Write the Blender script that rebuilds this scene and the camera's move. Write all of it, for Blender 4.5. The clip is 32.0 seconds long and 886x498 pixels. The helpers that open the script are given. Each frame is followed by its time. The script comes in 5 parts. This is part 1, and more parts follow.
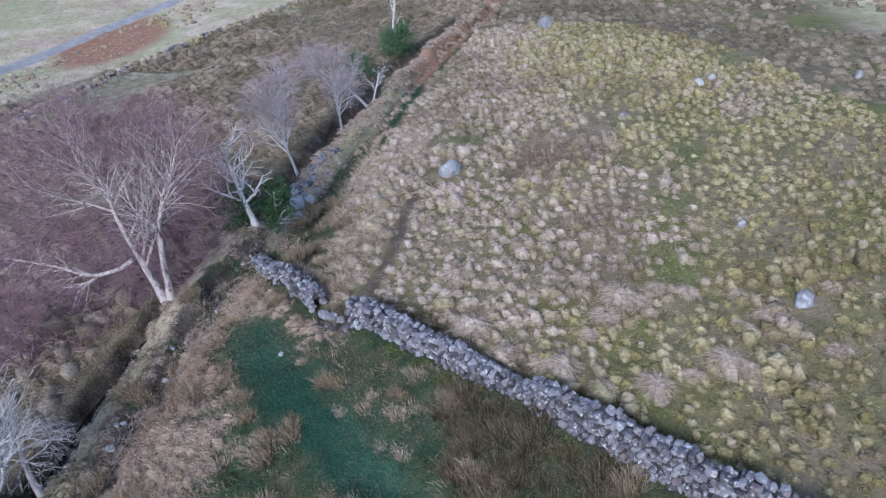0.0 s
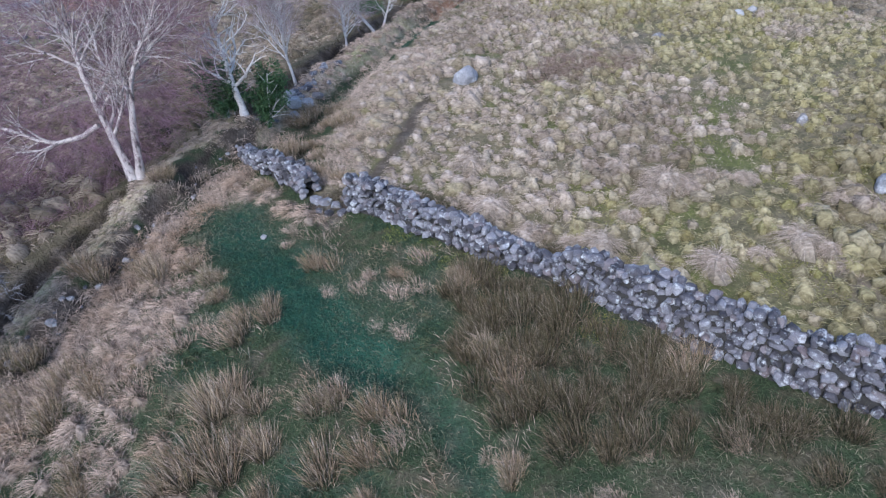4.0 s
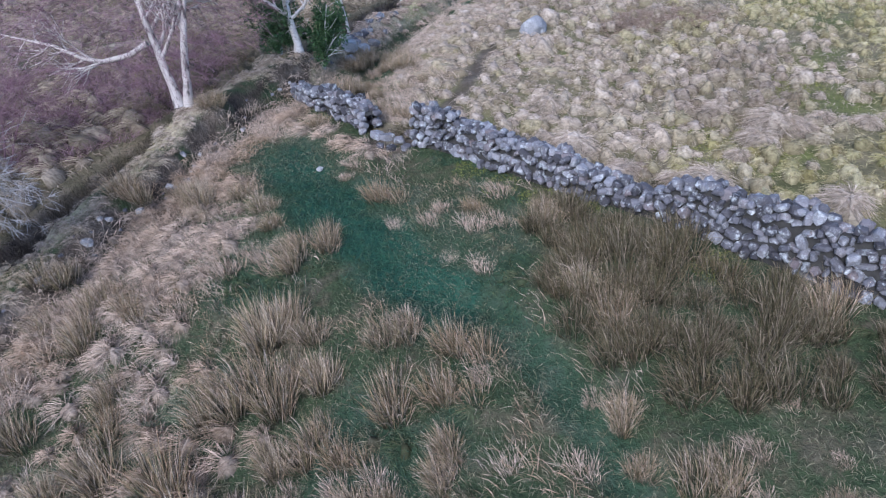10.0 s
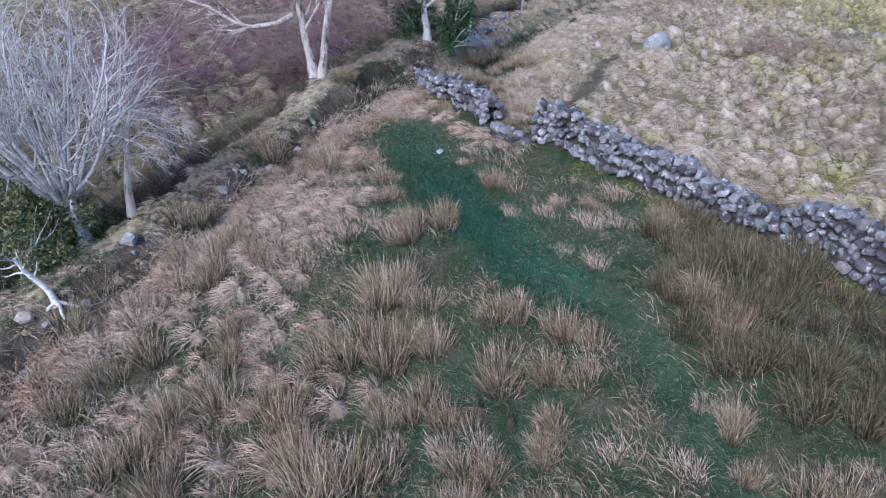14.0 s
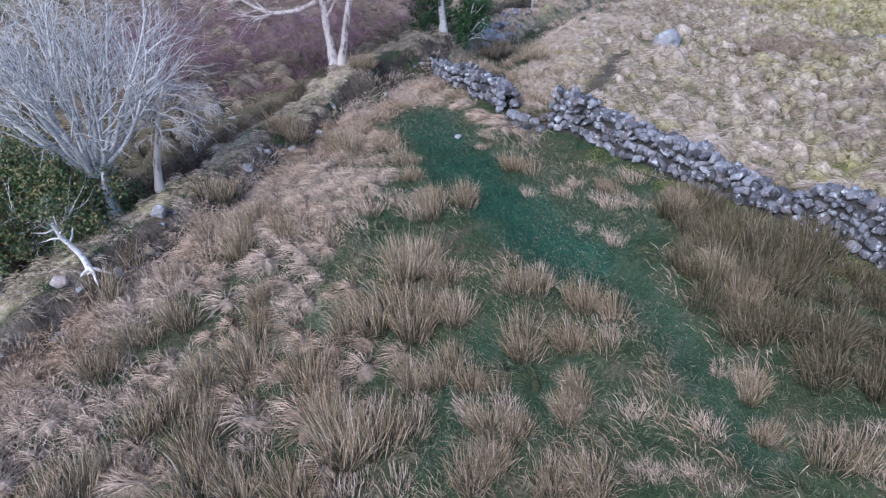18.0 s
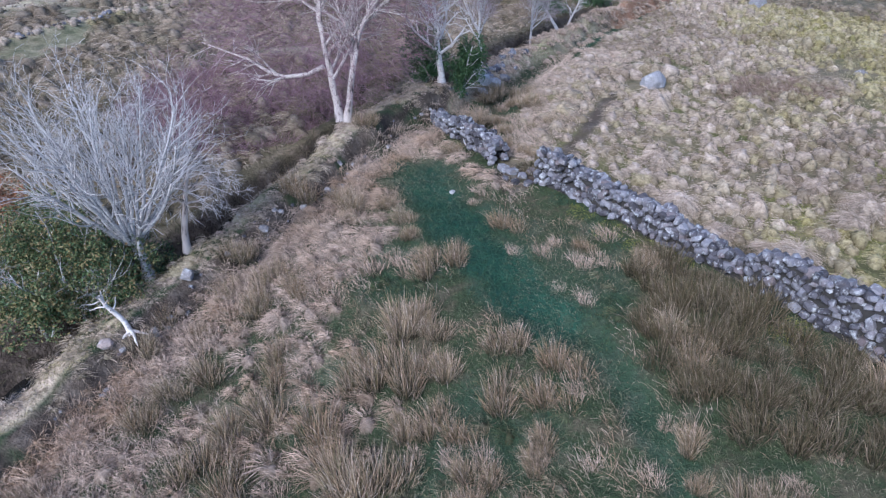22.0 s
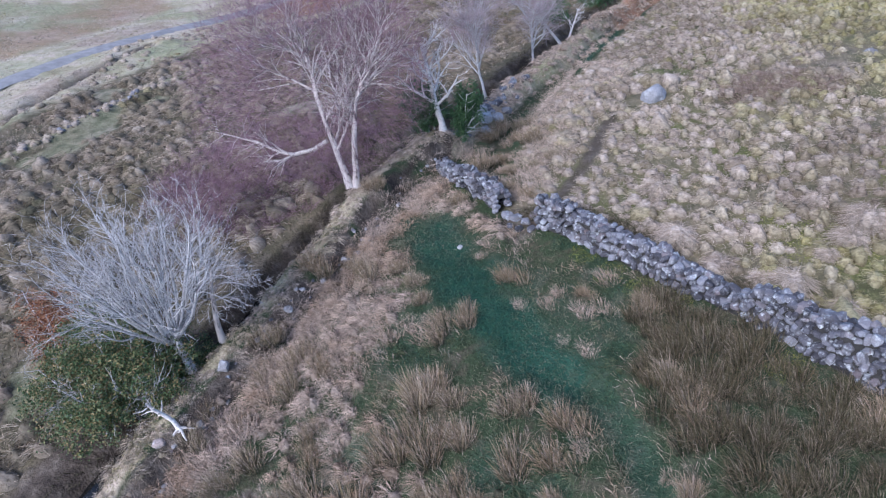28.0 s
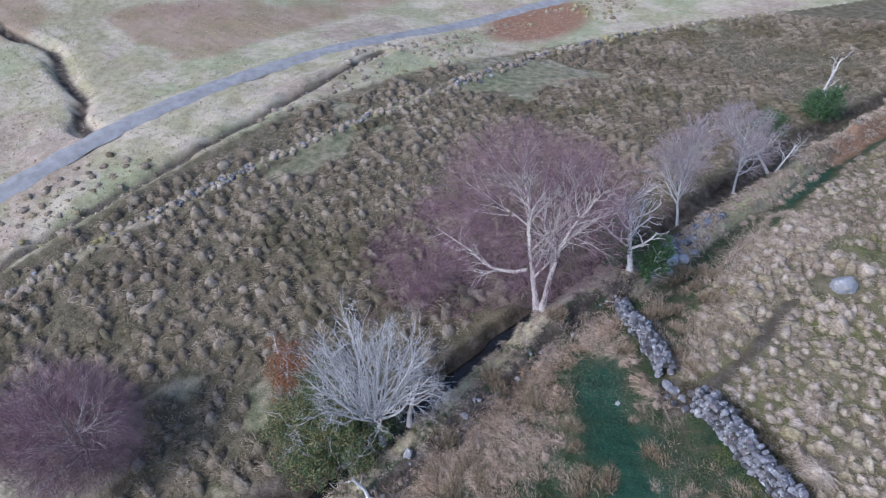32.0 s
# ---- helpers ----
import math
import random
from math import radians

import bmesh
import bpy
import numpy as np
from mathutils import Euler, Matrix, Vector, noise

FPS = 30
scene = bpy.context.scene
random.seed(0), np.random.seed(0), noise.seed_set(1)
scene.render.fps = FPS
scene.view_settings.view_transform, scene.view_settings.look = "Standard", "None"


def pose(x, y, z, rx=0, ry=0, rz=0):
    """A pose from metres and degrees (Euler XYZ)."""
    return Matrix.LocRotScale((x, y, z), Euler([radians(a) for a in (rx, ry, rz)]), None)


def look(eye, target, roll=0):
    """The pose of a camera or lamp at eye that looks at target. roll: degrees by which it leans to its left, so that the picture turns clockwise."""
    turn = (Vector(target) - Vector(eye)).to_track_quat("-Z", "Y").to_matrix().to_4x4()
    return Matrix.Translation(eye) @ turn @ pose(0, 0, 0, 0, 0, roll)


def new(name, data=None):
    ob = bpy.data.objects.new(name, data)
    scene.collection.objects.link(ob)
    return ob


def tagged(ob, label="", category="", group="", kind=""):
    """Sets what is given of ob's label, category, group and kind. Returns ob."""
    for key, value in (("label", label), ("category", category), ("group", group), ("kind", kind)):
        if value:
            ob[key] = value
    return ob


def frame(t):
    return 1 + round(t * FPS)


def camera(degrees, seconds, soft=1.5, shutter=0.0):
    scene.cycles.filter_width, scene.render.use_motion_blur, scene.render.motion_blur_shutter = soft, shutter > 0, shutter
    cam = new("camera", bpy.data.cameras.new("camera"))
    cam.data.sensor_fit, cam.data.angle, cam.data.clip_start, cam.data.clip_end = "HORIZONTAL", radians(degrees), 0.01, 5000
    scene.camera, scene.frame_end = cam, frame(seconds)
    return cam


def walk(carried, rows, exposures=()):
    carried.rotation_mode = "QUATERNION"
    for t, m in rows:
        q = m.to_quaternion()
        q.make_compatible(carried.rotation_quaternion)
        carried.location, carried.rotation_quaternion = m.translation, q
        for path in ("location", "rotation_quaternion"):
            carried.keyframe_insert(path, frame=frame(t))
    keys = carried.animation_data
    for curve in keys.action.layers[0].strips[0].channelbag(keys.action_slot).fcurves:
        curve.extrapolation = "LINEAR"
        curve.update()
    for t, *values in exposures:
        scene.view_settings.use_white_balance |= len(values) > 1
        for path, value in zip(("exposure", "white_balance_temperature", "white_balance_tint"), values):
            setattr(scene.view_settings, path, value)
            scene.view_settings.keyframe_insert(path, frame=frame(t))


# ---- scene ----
cam = camera(69.5, 32.0, soft=1.25)
ROWS = [
    (0, 1.279, 0.640, 18.089, 53.95, 2.33, 1.59),
    (0.5, 1.358, 0.736, 17.064, 54.16, 2.16, 1.85),
    (1, 1.334, 0.767, 16.219, 54.24, 1.94, 2.14),
    (1.5, 1.306, 0.799, 15.536, 54.32, 1.77, 2.23),
    (2, 1.194, 0.816, 14.922, 54.53, 1.51, 2.17),
    (2.5, 1.016, 0.775, 14.218, 54.73, 1.16, 2.14),
    (3, 0.787, 0.737, 13.475, 54.89, 0.59, 2.34),
    (3.5, 0.657, 0.615, 12.557, 55.45, 0.27, 2.60),
    (5.5, 0.649, 1.178, 9.266, 57.03, 0.97, 3.99),
    (6, 0.538, 1.303, 8.686, 57.28, 0.99, 3.93),
    (6.5, 0.389, 1.421, 8.151, 57.48, 0.94, 3.94),
    (7, 0.215, 1.462, 8.025, 57.48, 0.81, 3.71),
    (7.5, 0.021, 1.464, 8.158, 57.29, 0.80, 3.35),
    (8, -0.173, 1.440, 8.309, 57.11, 0.67, 2.97),
    (8.5, -0.374, 1.416, 8.430, 56.96, 0.49, 2.77),
    (9, -0.532, 1.367, 8.524, 56.81, 0.48, 2.59),
    (9.5, -0.679, 1.325, 8.583, 56.71, 0.33, 2.66),
    (10, -0.948, 1.223, 8.648, 56.58, -0.98, 6.10),
    (10.5, -1.253, 1.229, 8.329, 56.91, -3.17, 12.62),
    (11, -1.448, 1.013, 8.428, 56.52, -4.24, 15.21),
    (11.5, -1.564, 0.896, 8.447, 56.48, -4.34, 15.32),
    (12, -1.716, 0.761, 8.506, 56.37, -4.48, 15.28),
    (12.5, -1.816, 0.634, 8.494, 56.42, -4.54, 15.32),
    (13, -1.930, 0.503, 8.476, 56.48, -4.62, 15.34),
    (13.5, -2.022, 0.381, 8.415, 56.61, -4.69, 15.38),
    (14, -2.116, 0.264, 8.323, 56.79, -4.82, 15.38),
    (14.5, -2.224, 0.156, 8.238, 56.83, -5.08, 15.39),
    (16.5, -2.471, -0.298, 8.057, 57.07, -5.44, 15.34),
    (17, -2.510, -0.451, 8.029, 57.09, -5.59, 15.42),
    (17.5, -2.525, -0.601, 7.962, 57.15, -5.75, 15.59),
    (18, -2.502, -0.703, 7.865, 57.31, -5.81, 15.63),
    (18.5, -2.477, -0.786, 7.768, 57.45, -5.88, 15.67),
    (19, -2.436, -0.856, 7.678, 57.66, -5.88, 15.70),
    (19.5, -2.383, -0.924, 7.658, 57.75, -5.83, 15.75),
    (20, -2.323, -1.007, 8.128, 57.55, -5.69, 15.89),
    (20.5, -2.211, -1.143, 9.006, 57.25, -5.28, 16.07),
    (21, -2.105, -1.275, 9.855, 56.93, -4.89, 16.25),
    (21.5, -1.961, -1.375, 10.529, 56.72, -4.59, 16.45),
    (22, -1.844, -1.393, 10.804, 56.49, -4.40, 16.48),
    (22.5, -1.759, -1.422, 10.831, 56.50, -2.94, 16.39),
    (23, -1.645, -1.417, 10.990, 56.47, -1.84, 16.36),
    (23.5, -1.465, -1.413, 11.557, 56.34, -0.53, 16.36),
    (24, -1.280, -1.415, 12.202, 56.19, 0.57, 16.42),
    (24.5, -1.150, -1.375, 12.768, 56.01, 1.47, 16.44),
    (25, -1.030, -1.296, 12.942, 55.94, 2.14, 16.46),
    (25.5, -0.934, -1.203, 12.915, 55.93, 2.74, 16.44),
    (27.5, -0.467, -0.605, 13.089, 55.71, 4.39, 16.39),
    (28, -0.359, -0.530, 13.558, 55.51, 4.64, 16.43),
    (28.5, -0.350, -0.393, 13.939, 55.21, 4.57, 16.54),
    (29, -0.351, -0.389, 14.330, 55.14, 4.32, 17.62),
    (29.5, -0.308, -0.258, 15.380, 54.57, 4.65, 17.40),
    (30, -0.309, -0.200, 16.645, 53.99, 4.95, 17.17),
    (30.5, -0.309, -0.203, 18.351, 53.36, 5.10, 18.08),
    (31, -0.833, -0.239, 19.905, 52.85, 4.02, 20.09),
    (31.5, -1.868, -0.522, 21.448, 52.50, 1.88, 26.60),
    (32, -2.411, -0.436, 22.633, 52.02, 0.14, 35.22),
]
walk(cam, [(t, pose(x, y, z, rx, ry, rz)) for t, x, y, z, rx, ry, rz in ROWS], exposures=[(0.0, 0.95, 5480, 14.5), (9.0, 1.04, 5460, 14), (10.5, 1.05, 5410, 15.5), (20.0, 1.05, 5440, 16), (25.0, 1.04, 5400, 17.5), (29.5, 1.03, 5400, 18), (31.0, 0.97, 5440, 17.5), (32.0, 0.89, 5540, 14.5)])

# ---- light: a pale overcast evening ----
SUN_ELEVATION, SUN_TURN = radians(38), radians(200)
world = bpy.data.worlds.new("sky")
scene.world = world
world.use_nodes = True
wn = world.node_tree.nodes
sky = wn.new("ShaderNodeTexSky")
sky.sky_type, sky.sun_disc = "NISHITA", False
sky.sun_elevation, sky.sun_rotation = SUN_ELEVATION, SUN_TURN
sky.air_density, sky.dust_density, sky.ozone_density = 1.0, 1.5, 1.5
world.node_tree.links.new(sky.outputs[0], wn["Background"].inputs[0])
wn["Background"].inputs[1].default_value = 0.106
sun = new("sun", bpy.data.lights.new("sun", "SUN"))
sun.data.energy, sun.data.angle, sun.data.color = 1.5, radians(16), (1.0, 0.96, 0.92)
sun.matrix_world = look((0, 0, 60), Vector((0, 0, 60)) - Vector((math.sin(SUN_TURN) * math.cos(SUN_ELEVATION), math.cos(SUN_TURN) * math.cos(SUN_ELEVATION), math.sin(SUN_ELEVATION))))

# ---- small tools ----
rng = np.random.default_rng(7)


def hashed(i, j, seed):
    n = (i.astype(np.int64) * 374761393 + j.astype(np.int64) * 668265263 + seed * 974711) & 0x7FFFFFFF
    n = ((n ^ (n >> 13)) * 1274126177) & 0x7FFFFFFF
    return ((n ^ (n >> 16)) & 0xFFFF) / 65535.0


def vnoise(x, y, scale, seed=0):
    """Smooth value noise, 0 to 1."""
    x, y = np.asarray(x, float) / scale, np.asarray(y, float) / scale
    i, j = np.floor(x), np.floor(y)
    u, v = x - i, y - j
    u, v = u * u * (3 - 2 * u), v * v * (3 - 2 * v)
    a, b = hashed(i, j, seed), hashed(i + 1, j, seed)
    c, d = hashed(i, j + 1, seed), hashed(i + 1, j + 1, seed)
    return (a * (1 - u) + b * u) * (1 - v) + (c * (1 - u) + d * u) * v


def fbm(x, y, scale, seed=0):
    return 0.55 * vnoise(x, y, scale, seed) + 0.3 * vnoise(x, y, scale / 2.1, seed + 5) + 0.15 * vnoise(x, y, scale / 4.3, seed + 9)


def smooth(a, b, v):
    k = np.clip((np.asarray(v, float) - a) / (b - a), 0, 1)
    return k * k * (3 - 2 * k)


def along(x, y, line):
    """Signed distance to a polyline (plus on its right) and the length walked along it."""
    x, y = np.asarray(x, float), np.asarray(y, float)
    best, side, walked, run = np.full(x.shape, 1e9), np.zeros(x.shape), np.zeros(x.shape), 0.0
    for (ax, ay), (bx, by) in zip(line[:-1], line[1:]):
        dx, dy = bx - ax, by - ay
        size = math.hypot(dx, dy)
        k = np.clip(((x - ax) * dx + (y - ay) * dy) / size ** 2, 0, 1)
        d = np.hypot(x - ax - k * dx, y - ay - k * dy)
        cross = (x - ax) * dy - (y - ay) * dx
        near = d < best
        best = np.where(near, d, best)
        side = np.where(near, np.sign(cross), side)
        walked = np.where(near, run + k * size, walked)
        run += size
    return best * side, walked


def on_line(line, s):
    """The point and the heading at length s of a polyline."""
    for (ax, ay), (bx, by) in zip(line[:-1], line[1:]):
        size = math.hypot(bx - ax, by - ay)
        if s <= size or (bx, by) == line[-1]:
            k = s / size
            return ax + k * (bx - ax), ay + k * (by - ay), math.atan2(by - ay, bx - ax)
        s -= size


def length_of(line):
    return sum(math.dist(a, b) for a, b in zip(line[:-1], line[1:]))


# ---- the plan: lines of the place ----
BANK = [(-15.2, 2.0), (-14.6, 5.5), (-14.2, 8.6), (-13.7, 11.0), (-13.2, 13.5), (-12.7, 16.5), (-12.0, 19.5), (-11.2, 22.8), (-10.0, 25.9)]
NORTH_BANK = [(-9.3, 26.6), (-8.1, 31.0), (-6.9, 35.8), (-5.5, 40.0), (-3.7, 47.5), (-0.9, 56.8), (2.2, 67.0), (6.0, 80.0)]
STREAM = [(-19.0, -6.0), (-17.0, 2.0), (-16.3, 6.0), (-15.9, 9.0), (-15.2, 12.0), (-14.6, 15.0), (-13.9, 18.0), (-13.2, 21.0), (-12.3, 24.5), (-11.0, 28.0), (-9.8, 32.0), (-8.6, 36.5), (-7.4, 40.5), (-5.6, 48.0), (-2.9, 57.0), (0.5, 67.0)]
GREEN_DITCH = [(-5.9, 23.4), (-6.7, 26.8), (-6.0, 32.3), (-4.9, 36.9), (-3.8, 41.8), (-2.0, 48.8), (0.9, 58.0), (4.0, 68.0)]
WALL_WEST = [(-9.1, 24.9), (-8.3, 24.2), (-7.2, 23.3), (-6.2, 22.3), (-5.4, 21.4)]
WALL_EAST = [(-3.7, 20.25), (-2.2, 19.6), (-0.8, 18.55), (0.9, 17.35), (2.5, 16.2), (3.6, 15.3), (4.9, 14.2), (6.4, 13.0), (8.2, 11.7), (11.0, 10.0), (14.5, 7.9)]
FAR_WALL = [(-45.0, -8.0), (-42.0, 8.0), (-40.6, 15.4), (-39.0, 23.0), (-37.4, 30.5), (-36.2, 37.0), (-34.6, 44.0), (-33.0, 54.0), (-31.3, 63.0), (-28.0, 71.0), (-23.0, 78.0), (-14.0, 88.0)]
ROAD = [(-53.0, -30.0), (-53.3, 5.0), (-53.9, 15.0), (-54.0, 25.0), (-53.2, 35.0), (-51.3, 46.0), (-48.4, 57.0), (-45.2, 68.0), (-41.5, 80.0), (-36.0, 95.0), (-28.0, 115.0)]
VERGE = [(-47.0, -30.0), (-45.2, 2.0), (-44.2, 12.0), (-43.6, 22.0), (-43.0, 30.0), (-42.0, 38.0), (-39.8, 46.0), (-37.0, 54.0), (-34.0, 60.0), (-31.8, 65.0), (-28.4, 71.5), (-23.4, 78.5), (-14.4, 88.5)]
OLD_DITCH = [(-46.4, 2.0), (-45.6, 12.0), (-45.0, 22.0), (-45.0, 33.0), (-45.8, 42.0), (-46.2, 50.0)]
GULLY = [(-92.0, 30.0), (-80.0, 28.0), (-73.0, 29.2), (-67.0, 26.7), (-62.2, 25.6), (-58.6, 23.0), (-56.0, 22.5)]
WET = [(-9.4, 20.6), (-7.6, 19.0), (-5.9, 17.6), (-4.6, 16.2), (-3.4, 14.6), (-2.2, 13.0)]
TRACK = [(-4.6, 19.6), (-4.0, 20.6), (-3.2, 22.4), (-2.5, 24.5), (-2.0, 28.0), (-1.6, 30.0)]
RUNNEL = [(-2.4, 13.4), (-0.9, 12.6), (0.0, 11.4), (0.9, 9.9), (1.8, 8.2)]
HUMP_RIM = [(2.0, 57.5), (9.0, 57.2), (14.5, 54.5), (20.3, 45.8), (22.3, 37.3), (24.0, 32.0), (27.0, 22.0), (30.0, 8.0)]


def base_height(x, y):
    u, v = np.tanh(x / 25.0), np.tanh((y - 20.0) / 30.0)
    z = 0.49 + 3.15 * u + 2.09 * v - 0.73 * u * u - 0.94 * u * v - 2.97 * v * v
    z = z - 0.55 * np.exp(-(((x + 6.5) / 6.0) ** 2) - ((y - 8.0) / 4.5) ** 2)
    rim, _ = along(x, y, HUMP_RIM)
    out = -rim
    z = z - 1.2 * smooth(0.0, 8.0, out) * (y > 0) * smooth(-10.0, 6.0, x) - 1.2 * smooth(46.0, 70.0, y) * smooth(6.0, -10.0, x)
    return z + 5.0 * smooth(-57, -110, x) * smooth(-80, 0, y) + 9.0 * smooth(120, 300, np.hypot(x, y))


def height(x, y):
    """The ground's height."""
    x, y = np.asarray(x, float), np.asarray(y, float)
    z = base_height(x, y)
    near = smooth(90, 50, np.hypot(x + 10, y - 30))
    z = z + near * (0.34 * (fbm(x, y, 2.3, 3) - 0.5) + 0.10 * (vnoise(x, y, 0.6, 4) - 0.5))
    d, s = along(x, y, BANK)
    wob = 0.5 * (vnoise(s, s * 0, 1.7, 8) - 0.5) + 0.3 * (vnoise(x, y, 0.5, 19) - 0.5)
    ridge = np.where(d < 0, smooth(-0.95, -0.55, d + wob), smooth(1.35, 0.3, d + 0.7 * wob))
    z = z + ridge * (0.70 + 0.55 * smooth(15.0, 20.5, s) + 0.3 * (vnoise(x, y, 0.9, 12) - 0.5)) * smooth(-2.0, 4.0, s)
    d2, s2 = along(x, y, NORTH_BANK)
    z = z + np.where(d2 < 0, smooth(-0.9, -0.2, d2), smooth(1.3, 0.2, d2)) * (0.5 + 0.5 * (vnoise(x, y, 1.1, 13) - 0.4))
    d3, _ = along(x, y, STREAM)
    z = z - (0.95 - 0.4 * smooth(23, 29, y)) * smooth(1.15 + 0.45 * smooth(11, 7, y) - 0.4 * smooth(23, 29, y), 0.35 - 0.2 * smooth(23, 29, y), np.abs(d3) + 0.5 * (vnoise(x, y, 1.3, 14) - 0.5))
    d4, _ = along(x, y, GREEN_DITCH)
    z = z - 0.45 * smooth(1.0, 0.25, np.abs(d4) + 0.4 * (vnoise(x, y, 1.0, 15) - 0.5)) * smooth(22.5, 26.0, y)
    d5, _ = along(x, y, OLD_DITCH)
    z = z - 0.45 * smooth(0.8, 0.1, np.abs(d5) + 0.8 * (vnoise(x, y, 1.5, 18) - 0.5)) + 0.25 * np.exp(-((np.abs(d5) - 1.6) / 0.8) ** 2) * (np.abs(d5) < 4)
    d6, _ = along(x, y, GULLY)
    z = z - 0.8 * smooth(1.1, 0.0, np.abs(d6) + 1.8 * (vnoise(x, y, 2.5, 16) - 0.5))
    d7, _ = along(x, y, FAR_WALL)
    z = z + 0.35 * np.exp(-((d7 / 0.9) ** 2))
    d8, _ = along(x, y, RUNNEL)
    z = z - 0.22 * smooth(0.8, 0.1, np.abs(d8))
    z = z - 0.3 * smooth(0.9, 0.2, np.hypot((x - 3.5) / 1.5, y - 30.6))
    d9, _ = along(x, y, WET)
    z = z - 0.12 * smooth(1.8, 0.4, np.abs(d9))
    return z


def h1(x, y):
    return float(height(np.array([x]), np.array([y]))[0])


# ---- materials ----
def material(name, rough=0.9, spec=0.2):
    m = bpy.data.materials.new(name)
    m.use_nodes = True
    b = m.node_tree.nodes["Principled BSDF"]
    b.inputs["Roughness"].default_value, b.inputs["Specular IOR Level"].default_value = rough, spec
    return m, m.node_tree.nodes, m.node_tree.links, b


def ramp(nodes, links, value, stops, interp="LINEAR"):
    r = nodes.new("ShaderNodeValToRGB")
    r.color_ramp.interpolation = interp
    while len(r.color_ramp.elements) < len(stops):
        r.color_ramp.elements.new(0.5)
    for e, (p, c) in zip(r.color_ramp.elements, stops):
        e.position, e.color = p, (*c, 1)
    links.new(value, r.inputs[0])
    return r.outputs[0]


def noise_at(nodes, links, vector, scale, detail=4.0, rough=0.6):
    n = nodes.new("ShaderNodeTexNoise")
    n.inputs["Scale"].default_value, n.inputs["Detail"].default_value, n.inputs["Roughness"].default_value = scale, detail, rough
    links.new(vector, n.inputs["Vector"])
    return n.outputs[0]


def mixed(nodes, links, factor, a, b, blend="MIX"):
    m = nodes.new("ShaderNodeMix")
    m.data_type, m.blend_type = "RGBA", blend
    for socket, v in ((m.inputs[0], factor), (m.inputs[6], a), (m.inputs[7], b)):
        if isinstance(v, bpy.types.NodeSocket):
            links.new(v, socket)
        elif isinstance(v, (int, float)):
            socket.default_value = v
        else:
            socket.default_value = (*v, 1)
    return m.outputs[2]


def maths(nodes, links, op, a, b, c=None, clamp=False):
    m = nodes.new("ShaderNodeMath")
    m.operation, m.use_clamp = op, clamp
    for socket, v in zip(m.inputs, (a, b, c)):
        if isinstance(v, bpy.types.NodeSocket):
            links.new(v, socket)
        elif v is not None:
            socket.default_value = v
    return m.outputs[0]


def bumped(nodes, links, shader, value, strength, distance):
    b = nodes.new("ShaderNodeBump")
    b.inputs["Strength"].default_value, b.inputs["Distance"].default_value = strength, distance
    links.new(value, b.inputs["Height"])
    links.new(b.outputs[0], shader.inputs["Normal"])


def position(nodes):
    return nodes.new("ShaderNodeNewGeometry").outputs["Position"]


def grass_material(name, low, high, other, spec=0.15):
    """Blades: low at the foot, their own colour darkened by painted shade between stems, towards the tip one of the
    high colours or, where the cover's hue says so, one of the other colours.
    """
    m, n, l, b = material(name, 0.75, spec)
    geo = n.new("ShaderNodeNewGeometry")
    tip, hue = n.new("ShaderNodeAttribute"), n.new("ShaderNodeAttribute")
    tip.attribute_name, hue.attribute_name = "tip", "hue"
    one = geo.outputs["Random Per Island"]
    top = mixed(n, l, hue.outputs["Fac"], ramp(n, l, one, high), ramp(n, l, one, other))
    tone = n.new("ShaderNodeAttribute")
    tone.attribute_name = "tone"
    # Shade at the blade bases is mixed into the colour by the low tone.
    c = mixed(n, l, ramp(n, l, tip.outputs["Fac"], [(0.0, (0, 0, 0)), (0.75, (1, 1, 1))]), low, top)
    c = mixed(n, l, 1.0, c, ramp(n, l, tone.outputs["Fac"], [(0.0, (1.1, 1.1, 1.1)), (1.0, (0.60, 0.575, 0.55))]), "MULTIPLY")
    streak = n.new("ShaderNodeMapping")
    streak.inputs["Scale"].default_value = (0.5, 1.4, 0.7)
    l.new(geo.outputs["Position"], streak.inputs[0])
    c = mixed(n, l, 1.0, c, ramp(n, l, noise_at(n, l, streak.outputs[0], 11.0, 4.0), [(0.32, (0.52, 0.50, 0.48)), (0.52, (1.0, 1.0, 1.0)), (0.68, (1.32, 1.32, 1.32))]), "MULTIPLY")
    l.new(c, b.inputs["Base Color"])
    return m


def tones(*colours):
    return [(i / (len(colours) - 1), c) for i, c in enumerate(colours)]


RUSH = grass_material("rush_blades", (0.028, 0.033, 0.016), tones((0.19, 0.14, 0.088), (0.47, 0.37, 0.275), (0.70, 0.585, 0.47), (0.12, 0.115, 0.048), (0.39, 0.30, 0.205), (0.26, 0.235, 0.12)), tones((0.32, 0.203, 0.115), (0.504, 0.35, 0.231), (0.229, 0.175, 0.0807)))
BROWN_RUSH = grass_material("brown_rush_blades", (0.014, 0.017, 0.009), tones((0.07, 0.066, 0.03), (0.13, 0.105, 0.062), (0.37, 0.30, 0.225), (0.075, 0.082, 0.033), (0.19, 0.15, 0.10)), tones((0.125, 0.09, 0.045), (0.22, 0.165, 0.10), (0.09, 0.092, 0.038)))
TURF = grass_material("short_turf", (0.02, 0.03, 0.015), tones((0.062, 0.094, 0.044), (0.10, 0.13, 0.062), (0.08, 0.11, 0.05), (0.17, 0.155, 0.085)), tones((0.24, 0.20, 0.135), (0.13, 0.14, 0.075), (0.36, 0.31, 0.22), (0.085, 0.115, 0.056)))
